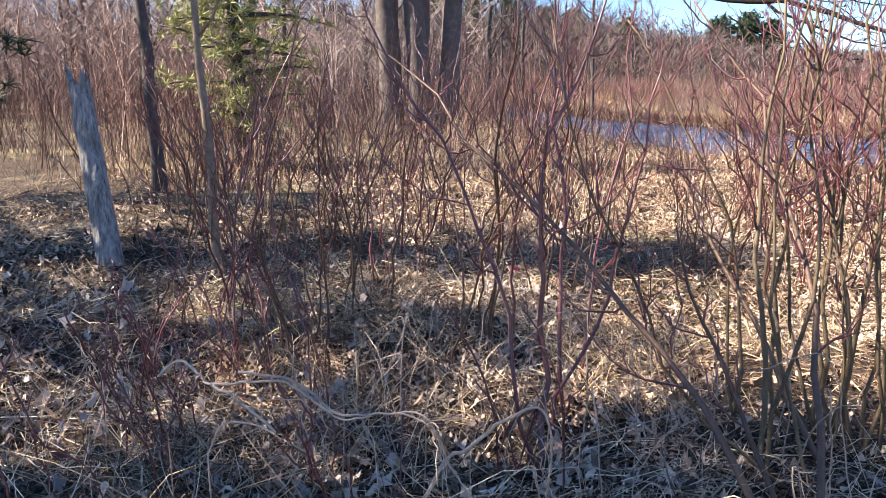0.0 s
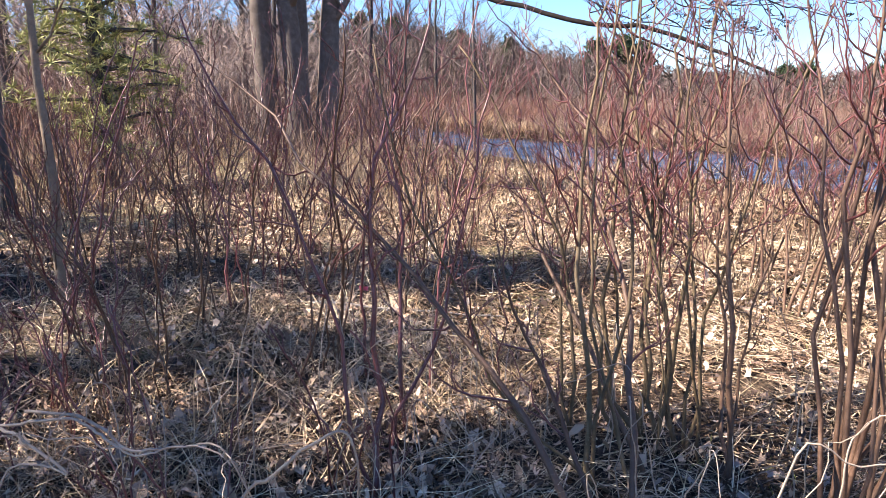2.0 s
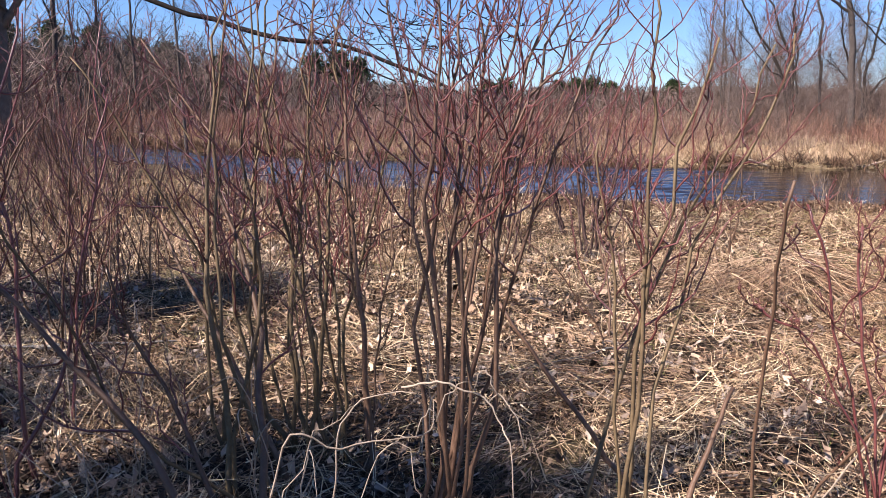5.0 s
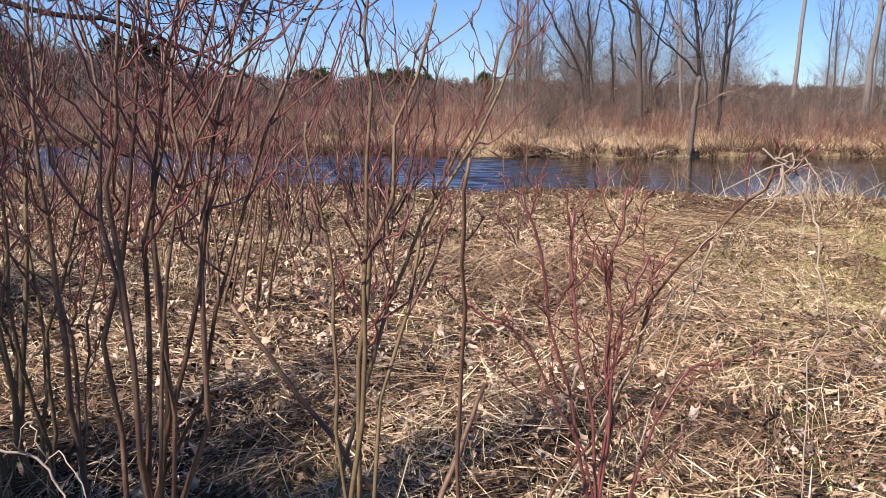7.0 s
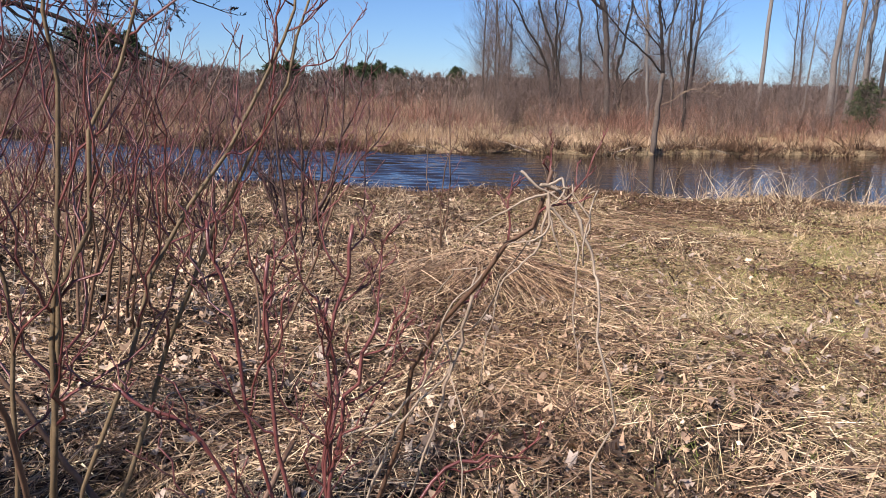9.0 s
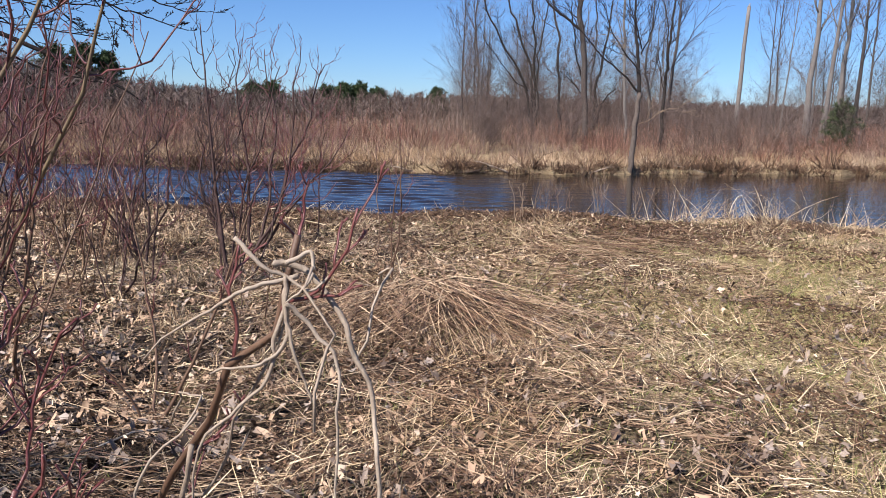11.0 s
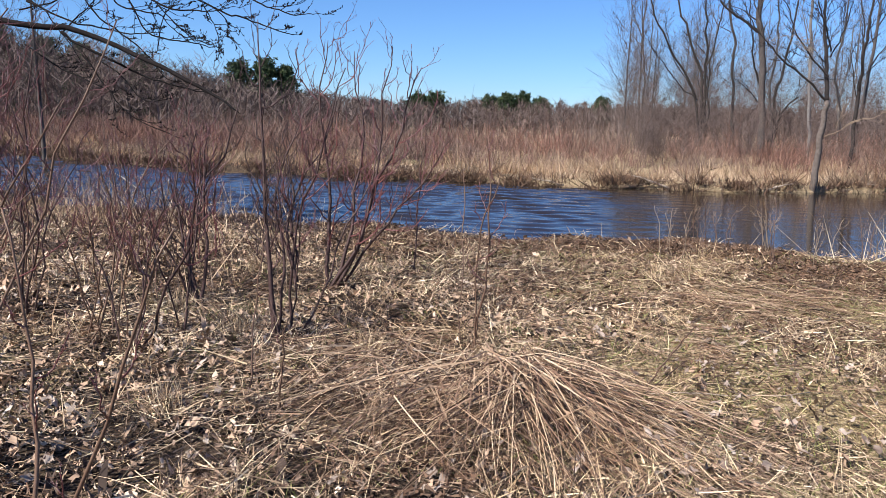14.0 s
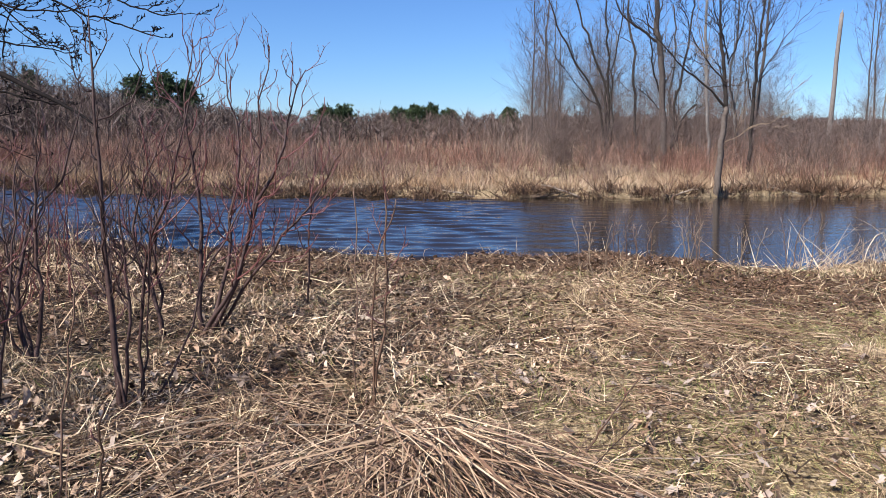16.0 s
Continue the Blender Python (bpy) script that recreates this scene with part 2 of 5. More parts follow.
def wander(rng, p, tip, r0, r1, n=8, sway=0.05, lift=0.0):
    """A crooked line from p to tip that swells upward by lift at its middle."""
    p, tip = Vector(p), Vector(tip)
    ln = (tip - p).length
    off = Vector((0, 0, 0))
    out = []
    for i in range(n + 1):
        f = i / n
        if 0 < i:
            off = off * 0.75 + Vector([rng.gauss(0, sway * ln / n) for _ in range(3)])
        q = p.lerp(tip, f) + off * (1 if 0 < i < n else 0.5 * (i > 0)) + Vector((0, 0, lift * 4 * f * (1 - f)))
        out.append((q, r0 + (r1 - r0) * f ** 0.85))
    return out


def side_twigs(rng, line, count, length, spread=0.8, start=0.3, r=0.0025, depth=1, up=0.45):
    """Twigs that leave a stem at alternate sides, with a few of their own."""
    out = []
    n = len(line) - 1
    for k in range(count):
        f = start + (1 - start) * (k + rng.random()) / count
        i = min(int(f * n), n - 1)
        a, b = line[i][0], line[i + 1][0]
        p = a.lerp(b, f * n - i)
        d = (b - a).normalized()
        ang = rng.uniform(0, 2 * math.pi)
        side = Vector((math.cos(ang), math.sin(ang), rng.uniform(-0.1, 0.3)))
        w = (d * rng.uniform(0.5, 1.0) + side * spread + Vector((0, 0, up))).normalized()
        ln = length * rng.uniform(0.4, 1.15) * (1.15 - 0.5 * f)
        r0 = min(r, line[i][1] * 0.8)
        tw = wander(rng, p, p + w * ln, r0, 0.0011, 4, 0.14, 0.02 * ln)
        out.append(tw)
        if depth > 0:
            out += side_twigs(rng, tw, rng.randint(1, 3), ln * 0.5, spread, 0.35, r0 * 0.75, depth - 1, up)
    return out


def blades(rng, base, tip, width, bend=0.12, segs=2):
    """Flat tapering strips from base to tip (arrays n x 3), bowed a little: vertices and quads."""
    n = len(base)
    d = tip - base
    ln = np.linalg.norm(d, axis=1, keepdims=True)
    side = np.cross(d, rng.normal(size=(n, 3)))
    side /= np.linalg.norm(side, axis=1, keepdims=True) + 1e-9
    bow = np.cross(d / (ln + 1e-9), side) * ln * bend * rng.normal(size=(n, 1))
    rows = []
    for i in range(segs + 1):
        f = i / segs
        c = base + d * f + bow * (4 * f * (1 - f))
        w = side * (width * (1 - 0.8 * f) / 2).reshape(-1, 1)
        rows += [c - w, c + w]
    k = 2 * (segs + 1)
    verts = np.stack(rows, 1).reshape(-1, 3)
    q = np.array([[2 * i, 2 * i + 1, 2 * i + 3, 2 * i + 2] for i in range(segs)])
    faces = (np.arange(n)[:, None, None] * k + q[None]).reshape(-1, 4)
    return verts, faces


def join_arrays(items):
    vs, fs, first = [], [], 0
    for v, f in items:
        vs.append(v)
        fs.append(f + first)
        first += len(v)
    return np.concatenate(vs), np.concatenate(fs)


# ---- the lie of the land ----
WATER_Z = -0.85
NEAR_X = [-400, -60, -22, -12, -8, -6, -2.7, 1.5, 4.0, 6.4, 9.0, 14, 30, 80, 400]
NEAR_Y = [250, 70, 32, 22.5, 18.2, 16.2, 14.8, 13.6, 13.1, 12.7, 11.7, 10.5, 8, 4, -40]
FAR_X = [-400, -60, -24, -16, -10, -4, 2, 8, 14, 24, 34, 80, 400]
FAR_Y = [320, 90, 45.5, 39, 35.0, 33.2, 32.4, 31.2, 31.8, 32.8, 34.0, 40, 80]


def near_edge(x):
    return np.interp(x, NEAR_X, NEAR_Y) + 0.25 * np.sin(x * 1.7) + 0.15 * np.sin(x * 4.1 + 1)


def far_edge(x):
    return np.interp(x, FAR_X, FAR_Y) + 0.3 * np.sin(x * 0.9) + 0.2 * np.sin(x * 2.3 + 2)


def smooth_step(a, b, v):
    f = np.clip((v - a) / (b - a), 0, 1)
    return f * f * (3 - 2 * f)


def bumps(x, y):
    return (0.035 * np.sin(x * 1.9 + 0.6 * y) * np.sin(y * 1.6 - 0.4 * x) + 0.02 * np.sin(x * 4.3 + y * 2.1) * np.sin(y * 5.1 + 0.3)
            + 0.012 * np.sin(x * 9.7 - y * 3.2) * np.sin(y * 8.3 + x * 2.2))


def land(x, y):
    ne, fe = near_edge(x), far_edge(x)
    near = -0.95 * smooth_step(-0.1, 1.1, y - ne) - 0.1 * smooth_step(-5, 0, y - ne) - 0.7 * smooth_step(1, 3, y - ne)
    far = -1.6 + 1.0 * smooth_step(-0.9, 0.12, y - fe) + 0.45 * smooth_step(0.5, 14, y - fe) + 4.0 * smooth_step(90, 400, y - fe)
    mid = (ne + fe) / 2
    return np.where(y < mid, near, far) + bumps(x, y) * np.where((y > ne + 1.2) & (y < fe - 0.5), 0.3, 1)


def land_z(x, y):
    return float(land(np.float64(x), np.float64(y)))


def axis(*runs):
    out = []
    for a, b, n in runs:
        out += list(np.linspace(a, b, n, endpoint=False))
    return np.array(out + [runs[-1][1]])


def build_ground():
    xs = axis((-1500, -200, 10), (-200, -40, 20), (-40, -12, 40), (-12, 14, 210), (14, 60, 60), (60, 250, 20), (250, 1500, 10))
    ys = axis((-900, -40, 8), (-40, -4, 24), (-4, 16, 170), (16, 30, 30), (30, 50, 70), (50, 400, 40), (400, 2500, 8))
    gx, gy = np.meshgrid(xs, ys)
    verts = np.stack([gx, gy, land(gx, gy)], -1).reshape(-1, 3)
    nx = len(xs)
    i = np.arange((len(ys) - 1) * nx).reshape(-1, nx)[:, :-1].ravel()
    faces = np.stack([i, i + 1, i + nx + 1, i + nx], 1)
    ob = array_part("ground", verts, faces, GROUND)
    ob.data.shade_smooth()
    tagged(ob, "riverbank earth under flattened straw and dead leaves", "ground", kind="structure")


def build_water():
    xs = axis((-420, -40, 30), (-40, -16, 120), (-16, 28, 420), (28, 50, 110), (50, 420, 30))
    fs = np.linspace(0, 1, 240)
    gx, gf = np.meshgrid(xs, fs)
    lo, hi = near_edge(gx) - 3, far_edge(gx) + 3
    gy = lo + (hi - lo) * gf
    wr = np.random.default_rng(14)
    z = np.zeros_like(gx)
    for k in range(26):
        lam = wr.uniform(0.28, 1.0)
        th = wr.normal(1.45, 0.35)
        ph = wr.uniform(0, 6.28)
        warp = 0.5 * np.sin(gx * wr.uniform(0.2, 0.9) + ph) + 0.5 * np.sin(gy * wr.uniform(0.2, 0.8) + 2 * ph)
        z += 0.0115 * lam ** 1.1 * np.sin((gx * math.cos(th) + gy * math.sin(th)) * 2 * math.pi / lam + ph + warp * 1.4) * (0.6 + 0.4 * np.sin(gx * 0.33 + gy * 0.5 + ph))
    breeze = 0.06 + 0.94 * (1 - smooth_step(0.10, 0.34, gx / (gy + 4)))
    z = WATER_Z + z * breeze * np.where(np.abs(gx) > 50, 0, 1)
    nx = len(xs)
    i = np.arange((len(fs) - 1) * nx).reshape(-1, nx)[:, :-1].ravel()
    ob = array_part("water", np.stack([gx, gy, z], -1).reshape(-1, 3), np.stack([i, i + 1, i + nx + 1, i + nx], 1), WATER)
    ob.data.shade_smooth()
    tagged(ob, "rippled dark river reflecting blue sky", "river", kind="structure")


build_ground()
build_water()


# ---- the far bank ----
def on_land(x, y):
    return np.stack([x, y, land(x, y)], 1)


def build_far_bank():
    rng = np.random.default_rng(5)
    # tan reeds along the water
    m, k = 1500, 26
    cx = rng.uniform(-45, 62, m)
    cy = far_edge(cx) + 0.15 + rng.gamma(1.5, 2.2, m)
    n = m * k
    x, y = np.repeat(cx, k) + rng.normal(0, 0.38, n), np.repeat(cy, k) + rng.normal(0, 0.3, n)
    y = np.maximum(y, far_edge(x) + 0.05)
    tall = np.repeat(rng.uniform(0.3, 1.0, m) * np.clip(0.75 + 0.4 * np.sin(cx * 0.8) * np.sin(cx * 0.31 + 2), 0.4, 1.1), k)
    b = on_land(x, y)
    h = rng.uniform(0.22, 0.85, n) * tall
    t = b + np.stack([rng.normal(0, 0.45, n) * h, rng.normal(0, 0.45, n) * h, h], 1)
    ob = array_part("reeds", *blades(rng, b, t, rng.uniform(0.012, 0.03, n), 0.1), REED)
    tagged(ob, "tan dry reeds and grass lining the far bank", "reeds", kind="stuff")
    # red brown brush behind
    n = 5200
    x = rng.uniform(-60, 85, n)
    y = far_edge(x) + 1.2 + rng.gamma(2.0, 6.5, n)
    patch = 1 + 0.28 * np.sin(x * 0.37 + 1) * np.sin(y * 0.23) + 0.18 * np.sin(x * 0.9 + y * 0.5)
    h = (0.6 + 1.9 * rng.beta(1.3, 1.8, n)) * np.clip(0.55 + (y - far_edge(x)) * 0.03, 0.45, 1.15) * patch * 0.84
    k = 16
    b = np.repeat(on_land(x, y), k, 0) + rng.normal(0, 0.14, (n * k, 3)) * (1, 1, 0)
    hh = np.repeat(h, k) * rng.uniform(0.55, 1.05, n * k)
    t = b + np.stack([rng.normal(0, 0.4, n * k) * hh, rng.normal(0, 0.4, n * k) * hh, hh], 1)
    wd = 0.014 * np.repeat(np.clip((y + 5) / 40, 0.8, 2.0), k) * rng.uniform(0.7, 1.4, n * k)
    stems = blades(rng, b, t, wd, 0.1)
    f = rng.uniform(0.35, 0.9, (n * k, 1))
    p = b + (t - b) * f
    e = p + (rng.normal(0, 0.3, (n * k, 3)) + (0, 0, 0.5)) * hh[:, None] * 0.4
    ob = array_part("brush", *join_arrays([stems, blades(rng, p, e, wd * 0.7, 0.1, 1)]), THICKET)
    tagged(ob, "red-brown leafless brush thicket across the river", "brush", kind="stuff")
    # dark tangled roots and stubs at the waterline
    n, k = 620, 40
    x = rng.uniform(-40, 60, n)
    y = far_edge(x) + rng.normal(-0.12, 0.16, n)
    b = np.repeat(on_land(x, y), k, 0) + rng.normal(0, 0.3, (n * k, 3)) * (1, 1, 0)
    hh = np.repeat(rng.uniform(0.12, 0.6, n) * rng.uniform(0.5, 1.3, n) * np.where(np.arange(n) % 5 == 0, 2.1, 1.0), k) * rng.uniform(0.3, 1.0, n * k)
    t = b + np.stack([rng.normal(0, 0.7, n * k) * hh, rng.normal(0, 0.7, n * k) * hh, hh], 1)
    ob = array_part("bank_roots", *blades(rng, b, t, rng.uniform(0.02, 0.045, n * k), 0.2), BUD)
    tagged(ob, "dark root tangles along the far waterline", "roots", kind="stuff")


def wood(name, seed, x, y, h, k, w, label, mat=WOODS):
    """Many leafless trees with rounded twiggy crowns, joined."""
    rng = np.random.default_rng(seed)
    n = len(x)
    base = on_land(x, y)
    tip = base + np.stack([rng.normal(0, 0.05, n) * h, rng.normal(0, 0.05, n) * h, h * 0.8], 1)
    trunks = blades(rng, base, tip, w * 1.6, 0.03)
    f = rng.uniform(0.1, 1.0, (n * k, 1))
    b0, t0 = np.repeat(base, k, 0), np.repeat(tip, k, 0)
    p = b0 + (t0 - b0) * f
    ang = rng.uniform(0, 2 * np.pi, n * k)
    ln = np.repeat(h, k) * 0.3 * np.sqrt(np.clip(1.15 - f[:, 0] ** 2, 0, 1)) * rng.uniform(0.4, 1.1, n * k)
    e = p + np.stack([np.cos(ang) * ln * 0.75, np.sin(ang) * ln * 0.75, ln * rng.uniform(0.15, 1.1, n * k)], 1)
    limbs = blades(rng, p, e, np.repeat(w, k) * 0.75, 0.12, 1)
    q = p + (e - p) * rng.uniform(0.4, 0.9, (n * k, 1))
    g = q + rng.normal(0, 0.35, (n * k, 3)) * ln[:, None] + np.stack([0 * ln, 0 * ln, 0.2 * ln], 1)
    fine = blades(rng, q, g, np.repeat(w, k) * 0.62, 0.1, 1)
    ob = array_part(name, *join_arrays([trunks, blades(rng, base[:1], tip[:1], w[:1], 0.1, 2), limbs, fine]), mat)
    tagged(ob, label, "woods", kind="stuff")


def build_far_woods():
    rng = np.random.default_rng(8)
    n = 3000
    y = 62 + rng.beta(1.1, 1.4, n) * 260
    x = rng.uniform(-0.8, 0.85, n) * (y + 30)
    left = np.clip((-x / y - 0.1) * 4, 0, 1)
    hill = np.clip((-x / y - 0.3) * 4, 0, 1)
    h = rng.uniform(3.2, 4.6, n) * (0.62 + y / 190) * (1 + 0.9 * left + 1.0 * hill)
    wood("far_woods", 9, x, y, h, 42, 0.00115 * y, "grey-brown leafless woods along the horizon")
    n = 1000
    x = rng.uniform(-75, -13, n)
    y = rng.uniform(9, 75, n)
    ok = (y < near_edge(x) - 1) & (np.hypot(x, y) > 17)
    x, y = x[ok], y[ok]
    n = len(x)
    wood("marsh_wood", 10, x, y, rng.uniform(4, 9, n), 70, 0.0011 * np.hypot(x, y), "grey leafless young wood along the marsh", VEILED_WOODS)
    n = 150
    y = rng.uniform(37, 52, n)
    x = 1.9 + rng.uniform(0.22, 1.0, n) * (y - 3.6)
    wood("willow_scrub", 13, x, y, rng.uniform(2.2, 4.6, n), 110, 0.00035 * y, "grey-tan twiggy scrub before the far grove")
    n = 220
    y = rng.uniform(50, 100, n)
    x = 1.9 + np.where(np.arange(n) < 140, rng.uniform(0.2, 0.54, n), rng.uniform(0.66, 1.05, n)) * (y - 3.6)
    wood("grove_saplings", 12, x, y, rng.uniform(5, 13, n), 150, 0.00026 * y, "brown-grey leafless saplings filling the far grove")


def needle_tree(name, seed, x, y, h, radius, low, clumps, size, per=20, label="", rounded=False, needles=None, dense=2, blade=0.13):
    """A pine: a tapered trunk, limbs in whorls and tufts of needles along them."""
    rng, nr = random.Random(seed), np.random.default_rng(seed)
    z = land_z(x, y)
    tree = tagged(new(name), label or "dark green pine with drooping needled limbs", "pine tree", "pines")
    tree.location = (x, y, z)
    lines = [wander(rng, (0, 0, -0.2), (rng.uniform(-0.2, 0.2), rng.uniform(-0.2, 0.2), h), h * 0.016 + 0.02, 0.02, 10, 0.02)]
    mesh_part("trunk", *tubes(lines, 7), GREY_BARK, tree)
    limbs, tips = [], []
    for k in range(clumps):
        f = low + (1 - low) * (k + rng.random()) / clumps
        a = k * 2.4 + rng.uniform(-0.3, 0.3)
        ln = radius * (math.sin(math.pi * (0.12 + 0.86 * (f - low) / (1 - low))) ** 0.6 if rounded else (1.12 - f) ** 0.7) * rng.uniform(0.6, 1.1)
        p = Vector((0, 0, f * h))
        e = p + Vector((math.cos(a) * ln, math.sin(a) * ln, rng.uniform(-0.1, 0.3) * ln))
        ln_pts = wander(rng, p, e, 0.012 * h * (1.2 - f) * 0.5 + 0.006, 0.006, 5, 0.06, 0.05 * ln)
        limbs.append(ln_pts)
        for j in range(1, 6):
            for _ in range(dense):
                q = ln_pts[j][0].lerp(ln_pts[j - 1][0], rng.random())
                tips.append(q + Vector([rng.gauss(0, size * 0.7), rng.gauss(0, size * 0.7), rng.gauss(0, size * 0.6)]))
    tagged(mesh_part("limb_mass", *tubes(limbs, 4), GREY_BARK, tree), kind="stuff")
    c = np.repeat(np.array([tuple(t) for t in tips]), per, 0)
    d = nr.normal(size=(len(c), 3))
    d[:, 2] = d[:, 2] * 0.8 + 0.35
    d *= size / np.linalg.norm(d, axis=1, keepdims=True) * nr.uniform(0.5, 1.2, (len(c), 1))
    tagged(array_part("needle_mass", *blades(nr, c, c + d, np.full(len(c), size * blade), 0.1, 1), needles or NEEDLE, tree), kind="stuff")
    return tree


def bare_tree(name, seed, x, y, h, r, mat, fork=0.35, stems=1, lean=(0.0, 0.0), limbs=14, label="", group="", spread=0.5, depth=2, reach=0.42, fine=1.0):
    """A leafless tree: trunk or trunks, crooked limbs, and a haze of twigs."""
    rng = random.Random(seed)
    z = land_z(x, y)
    tree = tagged(new(name), label, "tree", group)
    tree.location = (x, y, z)
    for s in range(stems):
        a = rng.uniform(0, 6.28)
        sp = 0 if stems == 1 else rng.uniform(0.5, 1.0) * 0.16 * h * spread * 2
        foot = Vector((math.cos(a), math.sin(a), 0)) * (0 if stems == 1 else r * 1.3)
        hs = h * rng.uniform(0.85, 1.08) if stems > 1 else h
        tip = foot + Vector((lean[0] * h + math.cos(a) * sp, lean[1] * h + math.sin(a) * sp, hs))
        line = wander(rng, foot - Vector((0, 0, 0.3)), tip, r, r * 0.16, 12, 0.028)
        line[0] = (line[0][0], r * 1.35)
        trunk = mesh_part("trunk", *tubes([line], 9), mat, tree)
        big, small = [], []
        for k in range(limbs):
            f = fork + (0.97 - fork) * (k + rng.random()) / limbs
            i = min(int(f * 12), 11)
            p = line[i][0].lerp(line[i + 1][0], f * 12 - i)
            an = k * 2.4 + rng.uniform(-0.5, 0.5)
            ln = hs * reach * (1.1 - f) * rng.uniform(0.6, 1.2) + 0.3
            w = Vector((math.cos(an) * spread, math.sin(an) * spread, rng.uniform(0.45, 0.95))).normalized()
            lb = wander(rng, p, p + w * ln, line[i][1] * 0.42, r * 0.05, 7, 0.12, 0.03 * ln)
            big.append(lb)
            for _ in range(int(10 * fine)):
                g = rng.randint(1, 6)
                q = lb[g][0]
                w2 = (w + Vector((rng.gauss(0, 0.6), rng.gauss(0, 0.6), rng.gauss(0.25, 0.35)))).normalized()
                l2 = ln * rng.uniform(0.2, 0.5)
                tw = wander(rng, q, q + w2 * l2, lb[g][1] * 0.55, r * 0.045, 4, 0.12)
                small.append(tw)
                if depth > 1:
                    for _ in range(int(4 * fine)):
                        g2 = rng.randint(1, 4)
                        w3 = (w2 + Vector((rng.gauss(0, 0.6), rng.gauss(0, 0.6), rng.gauss(0.2, 0.3)))).normalized()
                        small.append(wander(rng, tw[g2][0], tw[g2][0] + w3 * l2 * rng.uniform(0.3, 0.7), r * 0.06, r * 0.035, 2, 0.1))
        for lb in big:
            mesh_part("limb", *tubes([lb], 5), mat, trunk)
        tagged(mesh_part("twig_mass", *tubes(small, 3), mat, trunk), kind="stuff")
    return tree


def through_points(rng, pts, r0, r1, sway=0.05, n=6):
    """A crooked tapering line through the given points."""
    pts = [Vector(p) for p in pts]
    out = []
    m = len(pts) - 1
    for i in range(m):
        a, b, c, d = pts[max(i - 1, 0)], pts[i], pts[i + 1], pts[min(i + 2, m)]
        off = Vector((0, 0, 0))
        for k in range(n + (i == m - 1)):
            f = k / n
            q = 0.5 * ((2 * b) + (c - a) * f + (2 * a - 5 * b + 4 * c - d) * f * f + (3 * b - a - 3 * c + d) * f ** 3)
            off = off * 0.7 + Vector([rng.gauss(0, sway * (c - b).length / n) for _ in range(3)])
            g = (i + f) / m
            out.append((q + off * (4 * f * (1 - f)), r0 + (r1 - r0) * g ** 1.2))
    return out


def crooked_tree(name, seed, x, y, z, stems, label, slim=0.78):
    """stems: (run of side offset and height, foot radius, tip radius, bark, twigs)."""
    rng = random.Random(seed)
    gz = land_z(x, y)
    tree = tagged(new(name), label, "tree", R)
    tree.location = (x, y, gz)
    trunk = None
    for run, r0, r1, mat, count in stems:
        drift = rng.gauss(0, 0.25)
        pts = [Vector((p, drift * i if trunk else 0.0, h + z - gz)) for i, (p, h) in enumerate(run)]
        if trunk is None:
            pts[0].z = -0.3
        line = through_points(rng, pts, r0 * slim, r1 * slim, 0.13)
        limb = mesh_part("limb" if trunk else "trunk", *tubes([line], 9), mat, trunk or tree)
        trunk = trunk or limb
        small = []
        n = len(line) - 1
        for k in range(count):
            f = 0.25 + 0.75 * (k + rng.random()) / count
            i = min(int(f * n), n - 1)
            d = (line[i + 1][0] - line[i][0]).normalized()
            w = (d + Vector((rng.gauss(0, 0.6), rng.gauss(0, 0.6), rng.gauss(0.15, 0.35)))).normalized()
            ln = rng.uniform(0.6, 2.2) * (0.6 + 6 * r1)
            tw = wander(rng, line[i][0], line[i][0] + w * ln, line[i][1] * 0.4, 0.009, 6, 0.14, 0.05 * ln)
            small.append(tw)
            small += side_twigs(rng, tw, 6, ln * 0.5, 0.7, 0.15, 0.012, 1, 0.3)
        if small:
            thick = [[(p, max(rad, 0.0075)) for p, rad in tw] for tw in small]
            tagged(mesh_part("twig_mass", *tubes(thick, 3), mat, limb), kind="stuff")
    return tree


build_far_bank()
build_far_woods()
R = "trees on the far bank"
crooked_tree("bank_tree", 3, 14.93, 31.90, -0.93, [
    ([(0.0, 0.0), (0.08, 1.13), (0.15, 2.37), (0.23, 3.49)], 0.164, 0.112, FURROWED_BARK, 0),
    ([(0.23, 3.49), (0.21, 4.49), (0.17, 5.68), (0.16, 6.75), (0.16, 8.39)], 0.105, 0.040, TWIG_BARK, 12),
    ([(0.2, 3.43), (-0.49, 4.19), (-1.45, 4.89), (-2.32, 5.79), (-2.98, 6.77)], 0.058, 0.016, TWIG_BARK, 12),
    ([(0.22, 4.39), (-0.45, 4.99), (-1.18, 5.98), (-1.71, 7.15)], 0.047, 0.014, TWIG_BARK, 11),
    ([(0.19, 5.28), (-0.24, 6.07), (-0.8, 6.86), (-1.18, 7.92)], 0.039, 0.013, TWIG_BARK, 9),
    ([(0.2, 5.09), (0.55, 6.17), (0.65, 7.33)], 0.035, 0.013, TWIG_BARK, 8),
    ([(0.17, 2.11), (0.4, 2.26), (0.77, 2.42), (1.23, 2.78), (1.9, 2.9), (2.31, 3.28)], 0.026, 0.012, TAN_BARK, 6),
    ([(-2.1, 5.59), (-1.51, 5.78), (-1.28, 5.29)], 0.016, 0.008, TAN_BARK, 3),
], "leaning grey bare tree rooted at the far waterline", 0.8)
